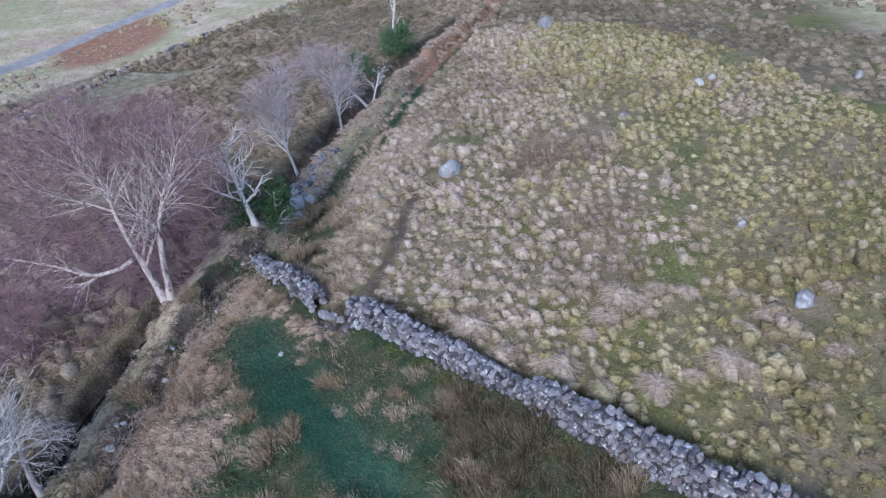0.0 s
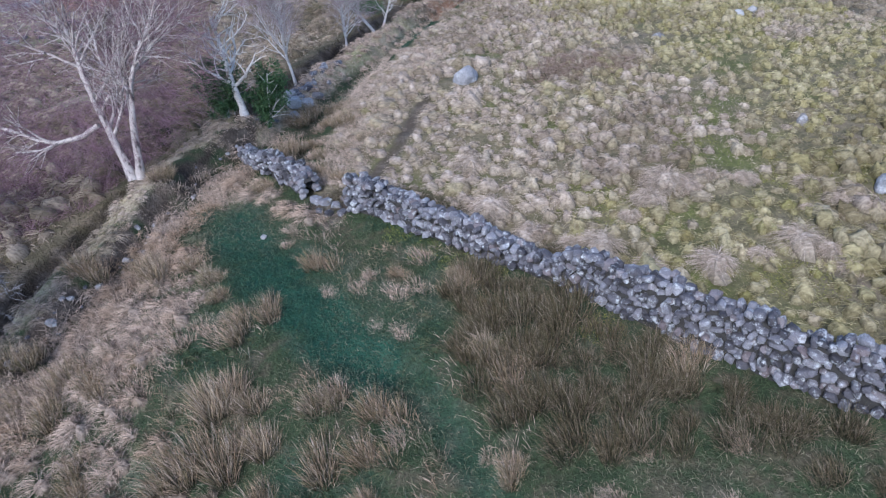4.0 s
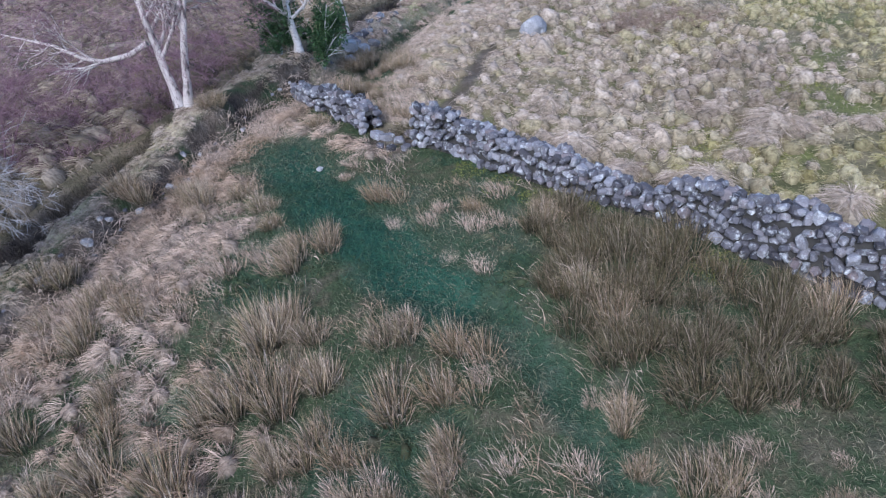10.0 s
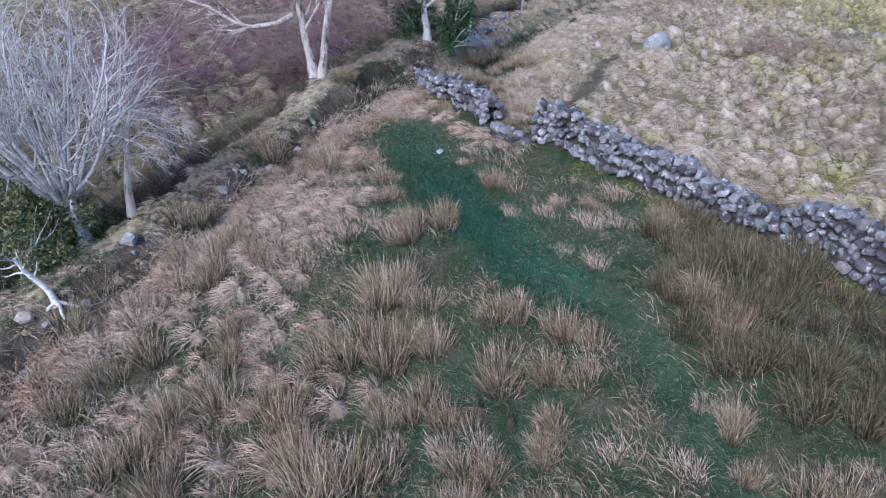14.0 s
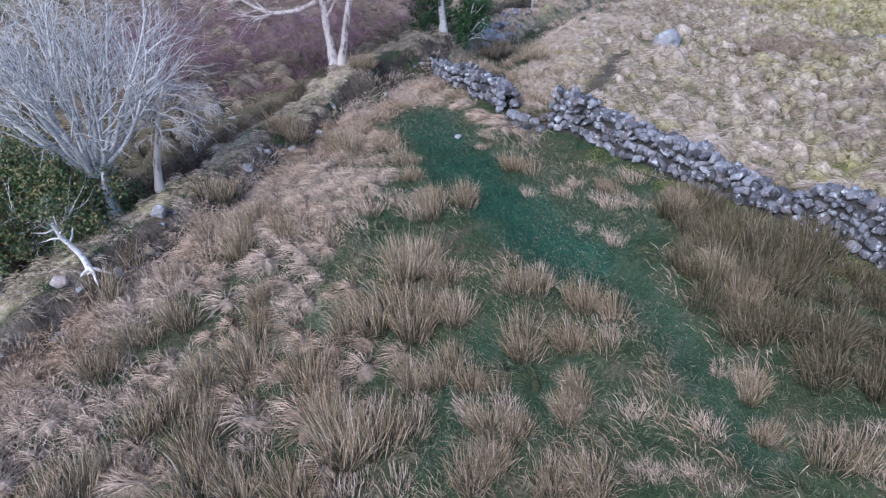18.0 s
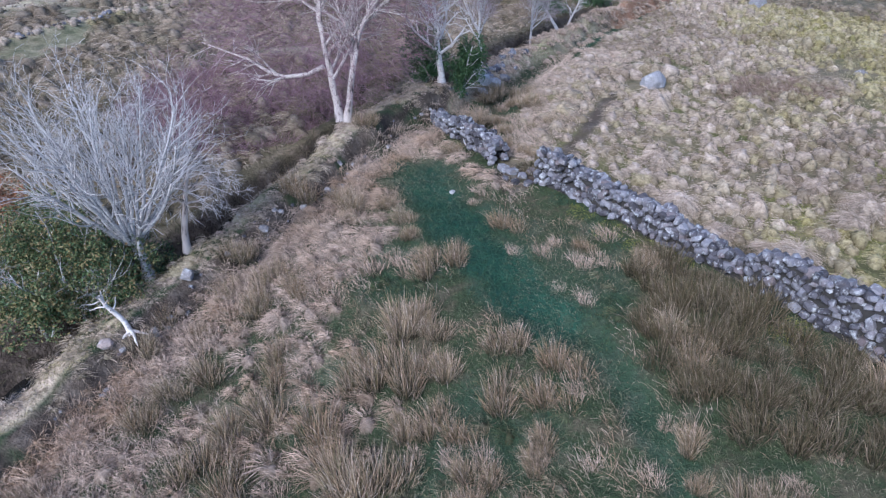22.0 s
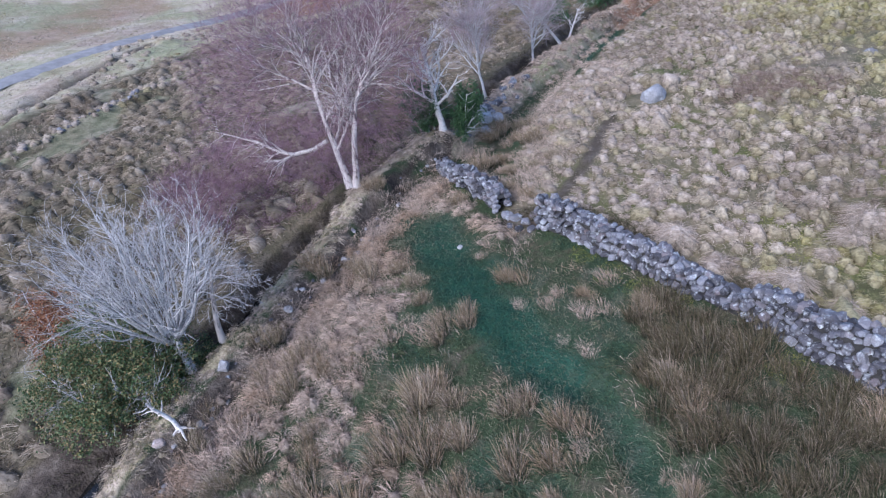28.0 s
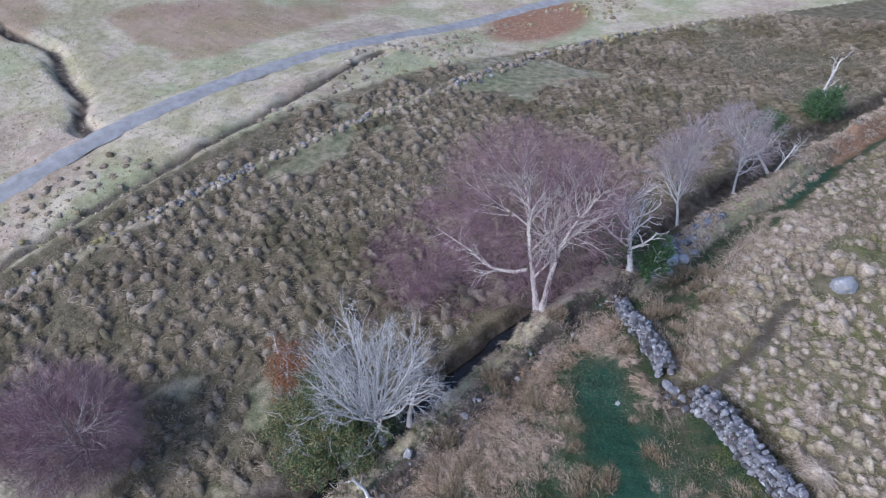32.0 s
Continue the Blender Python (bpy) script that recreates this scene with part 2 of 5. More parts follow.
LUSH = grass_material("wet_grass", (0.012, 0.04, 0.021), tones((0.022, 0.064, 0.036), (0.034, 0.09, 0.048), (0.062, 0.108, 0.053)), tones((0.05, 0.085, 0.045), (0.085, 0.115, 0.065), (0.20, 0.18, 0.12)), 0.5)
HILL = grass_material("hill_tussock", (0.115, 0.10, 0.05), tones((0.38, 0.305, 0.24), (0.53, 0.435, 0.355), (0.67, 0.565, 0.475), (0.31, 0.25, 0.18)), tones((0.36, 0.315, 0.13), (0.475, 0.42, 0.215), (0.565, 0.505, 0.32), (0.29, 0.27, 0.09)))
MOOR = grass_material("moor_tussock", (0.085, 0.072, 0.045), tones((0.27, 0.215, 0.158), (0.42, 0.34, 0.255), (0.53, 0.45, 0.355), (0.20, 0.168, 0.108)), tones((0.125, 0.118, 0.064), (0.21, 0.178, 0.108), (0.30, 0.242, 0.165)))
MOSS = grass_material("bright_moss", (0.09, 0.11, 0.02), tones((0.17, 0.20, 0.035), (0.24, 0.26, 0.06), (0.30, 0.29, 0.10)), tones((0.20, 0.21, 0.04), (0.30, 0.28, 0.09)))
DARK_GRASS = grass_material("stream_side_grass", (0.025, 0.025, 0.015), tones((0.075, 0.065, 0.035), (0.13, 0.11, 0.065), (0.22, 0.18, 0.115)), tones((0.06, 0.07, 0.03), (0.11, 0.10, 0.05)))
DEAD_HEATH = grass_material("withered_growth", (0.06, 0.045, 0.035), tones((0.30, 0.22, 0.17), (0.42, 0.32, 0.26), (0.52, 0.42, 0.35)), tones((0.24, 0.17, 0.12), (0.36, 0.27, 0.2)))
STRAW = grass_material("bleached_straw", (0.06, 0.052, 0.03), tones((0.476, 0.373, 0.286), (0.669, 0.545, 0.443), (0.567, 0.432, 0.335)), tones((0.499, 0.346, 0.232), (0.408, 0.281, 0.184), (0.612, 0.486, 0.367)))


def ground_material():
    m, n, l, b = material("peaty_ground", 0.92, 0.25)
    p = position(n)
    zone, zone_2 = n.new("ShaderNodeAttribute"), n.new("ShaderNodeAttribute")
    zone.attribute_name, zone_2.attribute_name = "zone", "cover"
    sep, sep_2 = n.new("ShaderNodeSeparateColor"), n.new("ShaderNodeSeparateColor")
    l.new(zone.outputs["Color"], sep.inputs[0])
    l.new(zone_2.outputs["Color"], sep_2.inputs[0])
    big, mid, fine = noise_at(n, l, p, 0.22, 4.0), noise_at(n, l, p, 1.4, 5.0), noise_at(n, l, p, 9.0, 4.0)

    def edge(mask):
        return maths(n, l, "MULTIPLY_ADD", maths(n, l, "SUBTRACT", mid, 0.5), 0.9, maths(n, l, "MULTIPLY_ADD", mask, 1.6, -0.3), clamp=True)

    def cover(mask, c):
        return mixed(n, l, maths(n, l, "MULTIPLY", edge(mask), maths(n, l, "GREATER_THAN", mask, 0.02)), col, c)

    col = ramp(n, l, mid, [(0.3, (0.030, 0.048, 0.022)), (0.48, (0.052, 0.074, 0.034)), (0.58, (0.08, 0.078, 0.045)), (0.72, (0.14, 0.12, 0.08))])
    hill = ramp(n, l, big, [(0.35, (0.25, 0.20, 0.14)), (0.5, (0.21, 0.18, 0.10)), (0.65, (0.155, 0.165, 0.052))])
    # Dark blotches deepen the gaps between tussocks, shade put into the ground colour.
    hill = mixed(n, l, ramp(n, l, mid, [(0.42, (0, 0, 0)), (0.7, (0.75, 0.75, 0.75))]), hill, (0.075, 0.075, 0.035))
    col = cover(sep.outputs[2], hill)
    moor = ramp(n, l, mid, [(0.3, (0.085, 0.078, 0.042)), (0.5, (0.15, 0.125, 0.075)), (0.7, (0.24, 0.19, 0.13))])
    col = cover(sep.outputs[1], moor)
    pale = ramp(n, l, mid, [(0.3, (0.42, 0.36, 0.23)), (0.5, (0.56, 0.48, 0.35)), (0.7, (0.62, 0.51, 0.40))])
    pale = mixed(n, l, ramp(n, l, big, [(0.42, (0, 0, 0)), (0.58, (0.85, 0.85, 0.85))]), pale, ramp(n, l, mid, [(0.3, (0.29, 0.25, 0.14)), (0.6, (0.42, 0.38, 0.22)), (0.75, (0.45, 0.34, 0.24))]))
    patch = noise_at(n, l, p, 0.09, 3.0)
    pale = mixed(n, l, ramp(n, l, patch, [(0.40, (0.75, 0.75, 0.75)), (0.48, (0, 0, 0))]), pale, ramp(n, l, mid, [(0.3, (0.27, 0.28, 0.14)), (0.7, (0.42, 0.42, 0.25))]))
    pale = mixed(n, l, ramp(n, l, patch, [(0.54, (0, 0, 0)), (0.62, (0.7, 0.7, 0.7))]), pale, ramp(n, l, mid, [(0.3, (0.32, 0.23, 0.165)), (0.7, (0.52, 0.40, 0.32))]))
    col = cover(sep_2.outputs[1], pale)
    rust = ramp(n, l, mid, [(0.3, (0.26, 0.13, 0.075)), (0.7, (0.36, 0.21, 0.13))])
    col = cover(sep_2.outputs[2], rust)
    lush = ramp(n, l, mid, [(0.3, (0.014, 0.048, 0.03)), (0.6, (0.022, 0.076, 0.044)), (0.75, (0.05, 0.08, 0.04))])
    col = cover(sep.outputs[0], lush)
    earth = ramp(n, l, mid, [(0.3, (0.034, 0.026, 0.020)), (0.46, (0.085, 0.066, 0.05)), (0.56, (0.13, 0.105, 0.08)), (0.72, (0.23, 0.19, 0.15))])
    col = cover(sep_2.outputs[0], earth)
    col = mixed(n, l, 1.0, col, ramp(n, l, fine, [(0.25, (0.62, 0.62, 0.62)), (0.7, (1.2, 1.2, 1.2))]), "MULTIPLY")
    l.new(col, b.inputs["Base Color"])
    wet = maths(n, l, "MULTIPLY", edge(sep.outputs[0]), maths(n, l, "GREATER_THAN", sep.outputs[0], 0.02))
    l.new(maths(n, l, "MULTIPLY_ADD", wet, -0.45, 0.92), b.inputs["Roughness"])
    bumped(n, l, b, maths(n, l, "ADD", mid, fine), 0.7, 0.12)
    return m


def stone_material(name, dark, mean, light, lichen, scale=5.0):
    m, n, l, b = material(name, 0.85, 0.3)
    info = n.new("ShaderNodeObjectInfo")
    geo = n.new("ShaderNodeNewGeometry")
    one = maths(n, l, "FRACT", maths(n, l, "ADD", info.outputs["Random"], geo.outputs["Random Per Island"]), 0.0)
    tone = ramp(n, l, one, [(0.0, dark), (0.45, mean), (0.8, light), (1.0, (mean[0] * 1.15, mean[1] * 0.95, mean[2] * 0.85))])
    spots = noise_at(n, l, geo.outputs["Position"], scale, 6.0, 0.7)
    c = mixed(n, l, ramp(n, l, spots, [(0.53, (0, 0, 0)), (0.66, (0.9, 0.9, 0.9))]), tone, lichen)
    grain = noise_at(n, l, geo.outputs["Position"], scale * 7, 4.0)
    c = mixed(n, l, 1.0, c, ramp(n, l, grain, [(0.25, (0.6, 0.6, 0.6)), (0.75, (1.25, 1.25, 1.25))]), "MULTIPLY")
    l.new(c, b.inputs["Base Color"])
    bumped(n, l, b, grain, 0.6, 0.03)
    return m


def bark_material(name, a, c2, marks, scale=6.0, stretch=0.25):
    m, n, l, b = material(name, 0.85, 0.2)
    coord = n.new("ShaderNodeTexCoord")
    mapping = n.new("ShaderNodeMapping")
    mapping.inputs["Scale"].default_value = (1, 1, 1 / stretch * 0.5)
    l.new(coord.outputs["Object"], mapping.inputs[0])
    k = noise_at(n, l, mapping.outputs[0], scale, 5.0)
    c = ramp(n, l, k, [(0.35, marks), (0.45, a), (0.65, c2)])
    l.new(c, b.inputs["Base Color"])
    bumped(n, l, b, k, 0.4, 0.02)
    return m


def leaf_material(name, stops, rough=0.5):
    m, n, l, b = material(name, rough, 0.35)
    geo = n.new("ShaderNodeNewGeometry")
    l.new(ramp(n, l, geo.outputs["Random Per Island"], stops), b.inputs["Base Color"])
    return m


def plain(name, c, rough=0.8, vary=0.25, scale=8.0, spec=0.2):
    m, n, l, b = material(name, rough, spec)
    k = noise_at(n, l, position(n), scale, 5.0)
    l.new(ramp(n, l, k, [(0.3, tuple(v * (1 - vary) for v in c)), (0.7, tuple(min(1, v * (1 + vary)) for v in c))]), b.inputs["Base Color"])
    bumped(n, l, b, k, 0.4, 0.03)
    return m


GROUND = ground_material()
STONE = stone_material("wall_stone", (0.055, 0.053, 0.06), (0.14, 0.136, 0.152), (0.27, 0.27, 0.29), (0.58, 0.61, 0.62), 5.2)
BOULDER = stone_material("boulder_stone", (0.22, 0.22, 0.23), (0.27, 0.27, 0.28), (0.30, 0.30, 0.31), (0.52, 0.53, 0.54), 2.2)
PALE_STONE = stone_material("pale_stone", (0.20, 0.19, 0.185), (0.31, 0.30, 0.295), (0.44, 0.44, 0.435), (0.66, 0.66, 0.65), 3.0)
GAP_SHADE = plain("wall_gap_shade", (0.05, 0.048, 0.045), 0.95)
BIRCH = bark_material("birch_bark", (0.52, 0.46, 0.42), (0.62, 0.57, 0.53), (0.10, 0.085, 0.08), 5.0, 1.4)
ASH = bark_material("grey_bark", (0.48, 0.465, 0.455), (0.64, 0.625, 0.61), (0.22, 0.215, 0.21))
DEAD = bark_material("bleached_wood", (0.64, 0.60, 0.56), (0.78, 0.75, 0.71), (0.32, 0.28, 0.25))
TWIG_GREY = leaf_material("grey_twigs", [(0.0, (0.36, 0.345, 0.34)), (1.0, (0.54, 0.52, 0.505))], 0.8)
TWIG_PURPLE = leaf_material("purple_twigs", [(0.0, (0.16, 0.085, 0.11)), (0.6, (0.235, 0.14, 0.165)), (1.0, (0.33, 0.225, 0.25))], 0.8)
TWIG_PINK = leaf_material("pink_grey_twigs", [(0.0, (0.26, 0.20, 0.21)), (1.0, (0.40, 0.34, 0.35))], 0.8)
HOLLY = leaf_material("holly_leaves", [(0.0, (0.035, 0.075, 0.028)), (0.45, (0.085, 0.13, 0.05)), (0.75, (0.19, 0.19, 0.075)), (1.0, (0.34, 0.23, 0.11))])
IVY = leaf_material("ivy_leaves", [(0.0, (0.028, 0.07, 0.025)), (0.7, (0.06, 0.125, 0.045)), (1.0, (0.11, 0.175, 0.07))])
RUSSET = leaf_material("russet_leaves", [(0.0, (0.19, 0.075, 0.035)), (0.6, (0.29, 0.12, 0.055)), (1.0, (0.33, 0.18, 0.09))], 0.7)
WATER, wtn, wtl, wtb = material("dark_water", 0.12, 0.5)
wtb.inputs["Base Color"].default_value = (0.012, 0.012, 0.011, 1)
bumped(wtn, wtl, wtb, noise_at(wtn, wtl, position(wtn), 3.0), 0.15, 0.05)
ASPHALT = plain("road_asphalt", (0.31, 0.30, 0.29), 0.95, 0.22, 1.2, 0.1)


# ---- mesh tools ----
def mesh_of(name, verts, faces, mat, smooth_faces=False, tips=None, hues=None, tone=None):
    """A mesh from arrays: verts (n, 3) and faces (m, k)."""
    me = bpy.data.meshes.new(name)
    verts, faces = np.asarray(verts, np.float32), np.asarray(faces, np.int32)
    k = faces.shape[1]
    me.vertices.add(len(verts))
    me.vertices.foreach_set("co", verts.ravel())
    me.loops.add(faces.size)
    me.loops.foreach_set("vertex_index", faces.ravel())
    me.polygons.add(len(faces))
    me.polygons.foreach_set("loop_start", np.arange(0, faces.size, k, dtype=np.int32))
    me.polygons.foreach_set("use_smooth", np.full(len(faces), smooth_faces))
    me.update(calc_edges=True)
    me.materials.append(mat)
    if tips is not None:
        me.attributes.new("tip", "FLOAT", "POINT").data.foreach_set("value", np.asarray(tips, np.float32))
    if tone is not None:
        me.attributes.new("tone", "FLOAT", "POINT").data.foreach_set("value", np.asarray(tone, np.float32))
    if hues is not None:
        me.attributes.new("hue", "FLOAT", "POINT").data.foreach_set("value", np.asarray(hues, np.float32))
    return me


def part(name, bm, mat, parent, label=""):
    """One mesh object from a bmesh or a mesh, under a thing or a part."""
    if isinstance(bm, bmesh.types.BMesh):
        me = bpy.data.meshes.new(name)
        bm.to_mesh(me)
        bm.free()
        me.materials.append(mat)
    else:
        me = bm
    ob = new(name, me)
    ob.parent = parent
    return tagged(ob, label)


def thing(name, place, label, category, group="", kind="", turn=0.0):
    ob = new(name)
    ob.empty_display_size = 0.2
    ob.matrix_world = pose(*place, 0, 0, turn)
    return tagged(ob, label, category, group, kind)


def blades(roots, dirs, lengths, widths, droop, r):
    """Grass blades of three triangles: roots (n, 3), dirs (n, 3) the way they start, droop pulls the tips outwards and down."""
    n = len(roots)
    dirs = dirs / np.linalg.norm(dirs, axis=1, keepdims=True)
    flat = r.normal(size=(n, 3)) * (1, 1, 0.2)
    side = np.cross(dirs, flat)
    side /= np.linalg.norm(side, axis=1, keepdims=True) + 1e-9
    L, W = lengths[:, None], widths[:, None]
    mid = roots + dirs * L * 0.55
    out = dirs * (1, 1, 0)
    tip = mid + dirs * L * 0.45 + out * L * droop[:, None] * 0.6 - np.array([0, 0, 1.0]) * L * droop[:, None] * 0.45
    v = np.stack([roots - side * W * 0.5, roots + side * W * 0.5, mid + side * W * 0.42, mid - side * W * 0.42, tip], 1).reshape(-1, 3)
    f = np.array([[0, 1, 2], [0, 2, 3], [3, 2, 4]])[None] + 5 * np.arange(n)[:, None, None]
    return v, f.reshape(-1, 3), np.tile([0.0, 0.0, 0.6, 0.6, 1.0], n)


def hue_of(x, y):
    """Where the grass is of the second colour: yellow-green on the east of the hill, olive on the moor, rusty or strawy in patches."""
    hill = 0.95 * smooth(0.2, 6.5, x - 0.2 * np.clip(y - 20, 0, 20) + 9.0 * (fbm(x, y, 6.0, 90) - 0.5)) * smooth(0.36, 0.52, fbm(x, y, 9.0, 91) + 0.012 * np.clip(x, -6, 14))
    field = smooth(0.38, 0.56, fbm(x, y, 2.2, 92) + -0.09 * smooth(-6.0, -9.0, x) + 0.05 * smooth(-1.0, 2.0, x))
    moor = smooth(0.40, 0.58, fbm(x, y, 5.0, 93) - 0.13 * smooth(-18.0, -34.0, x) - 0.07 * smooth(20.0, 45.0, y))
    west, _ = along(x, y, BANK + NORTH_BANK[1:])
    wall, _ = along(x, y, WALL_WEST + WALL_EAST)
    return np.where(west < -0.5, moor, np.where(wall < 0, hill, field))


def dusk_patch(x, y):
    """Darker, heathery patches of cover."""
    return 0.55 * smooth(3.4, 1.2, np.hypot((x - 6.0) / 1.3, y - 32.2)) + 0.45 * smooth(0.56, 0.70, fbm(x, y, 7.0, 99))


def joined(pieces):
    v, f, t, base = [], [], [], 0
    for a, b, c in pieces:
        v.append(a), f.append(b + base), t.append(c)
        base += len(a)
    return np.concatenate(v), np.concatenate(f), np.concatenate(t)


def tussocks(x, y, radius, tall, count, r, lean=(0.0, 0.0), width=0.035, spread=1.25, core=0.78):
    """Domed tussocks: a lumpy dome each and a thatch of drooping blades, shaded by colour from pale crown to dark
    skirt.
    """
    n = len(x)
    z = height(x, y) - 0.05
    ring, rings = 9, 3
    ang = np.arange(ring) * 2 * np.pi / ring
    tv = [[0, 0, 1.0]] + [[np.cos(a) * s, np.sin(a) * s, c] for s, c in ((0.45, 0.90), (0.82, 0.60), (1.0, 0.0)) for a in ang]
    tv = np.array(tv)
    tf = [[0, 1 + i, 1 + (i + 1) % ring] for i in range(ring)]
    for k in range(rings - 1):
        for i in range(ring):
            a, b = 1 + k * ring + i, 1 + k * ring + (i + 1) % ring
            tf += [[a, a + ring, b + ring], [a, b + ring, b]]
    tf = np.array(tf)
    wide = r.uniform(0.78, 1.3, n)
    scale = np.stack([radius * wide, radius / wide, tall], 1)[:, None]
    v = tv[None] * scale * (1 + 0.15 * r.normal(size=(n, len(tv), 1))) * core
    v[..., 0] += v[..., 2] * lean[0]
    v[..., 1] += v[..., 2] * lean[1]
    v += np.stack([x, y, z], 1)[:, None]
    f = tf[None] + len(tv) * np.arange(n)[:, None, None]
    # Tip falls with height: shade round the dome's skirt goes into its colour.
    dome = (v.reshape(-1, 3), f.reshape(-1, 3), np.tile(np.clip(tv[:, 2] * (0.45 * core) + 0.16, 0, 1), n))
    m = n * count
    which = np.repeat(np.arange(n), count)
    a = r.uniform(0, 2 * np.pi, m)
    rad, hh = radius[which], tall[which]
    k = np.sqrt(r.uniform(0, 1, m))
    roots = np.stack([x[which] + np.cos(a) * rad * 0.75 * k + lean[0] * hh, y[which] + np.sin(a) * rad * 0.75 * k + lean[1] * hh, z[which] + hh * (1.0 - 0.62 * k ** 2) * (0.35 + 0.65 * core) + 0.02], 1)
    swirl = a + r.normal(size=m) * 0.7
    dirs = np.stack([np.cos(swirl) * (0.5 + k) + lean[0] * 2, np.sin(swirl) * (0.5 + k) + lean[1] * 2, 0.42 - 0.8 * k + 0.12 * r.normal(size=m)], 1)
    hair = blades(roots, dirs, rad * spread * r.uniform(0.45, 0.95, m), width * r.uniform(0.6, 1.3, m), r.uniform(0.5, 1.1, m), r)
    # Blade feet darken away from the crown, the same painted shading.
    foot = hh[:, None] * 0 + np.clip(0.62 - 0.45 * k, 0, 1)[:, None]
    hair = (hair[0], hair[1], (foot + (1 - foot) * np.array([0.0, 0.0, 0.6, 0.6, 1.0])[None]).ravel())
    a, f, t = joined([dome, hair])
    own = np.concatenate([np.repeat(np.arange(n), len(tv)), np.repeat(which, 5)])
    hue = np.clip(hue_of(x, y) + r.normal(size=n) * 0.28, 0, 1)
    tone = np.clip(0.85 * r.beta(1.2, 2.2, n) + dusk_patch(x, y), 0, 1)
    return a, f, t, hue[own], tone[own]


def scatter(r, x0, x1, y0, y1, gap, keep):
    """Jittered places in a box, about gap apart, where keep(x, y) allows."""
    nx, ny = int((x1 - x0) / gap), int((y1 - y0) / gap)
    gx, gy = np.meshgrid(np.arange(nx), np.arange(ny))
    gx = gx + 0.5 * (gy % 2)
    x = x0 + (gx.ravel() + r.uniform(-0.42, 0.42, nx * ny)) * gap
    y = y0 + (gy.ravel() + r.uniform(-0.42, 0.42, nx * ny)) * gap
    ok = keep(x, y)
    return x[ok], y[ok]


# ---- ground ----
def steps(*runs):
    out = [runs[0][0]]
    for a, b, d in runs:
        out += list(np.linspace(a, b, max(2, int(round((b - a) / d)) + 1))[1:])
    return np.array(out)


gx = steps((-3000, -600, 400), (-600, -120, 60), (-120, -60, 1.2), (-60, -26, 0.45), (-26, 14, 0.24), (14, 34, 0.4), (34, 90, 3), (90, 600, 80), (600, 3000, 400))
gy = steps((-3000, -600, 400), (-600, -60, 60), (-60, 0, 4), (0, 30, 0.24), (30, 62, 0.32), (62, 100, 0.8), (100, 160, 4), (160, 600, 60), (600, 3000, 400))
GX, GY = np.meshgrid(gx, gy)
GZ = height(GX, GY)


def inside_oval(x, y):
    return smooth(1.15, 0.8, np.hypot((x + 4.6) / 5.2, (y - 13.5) / 7.5))


def lawn(x, y):
    """Short green grass in openings of the moor."""
    return smooth(0.635, 0.69, fbm(x, y, 7.0, 104)) * smooth(-16.0, -20.0, x)


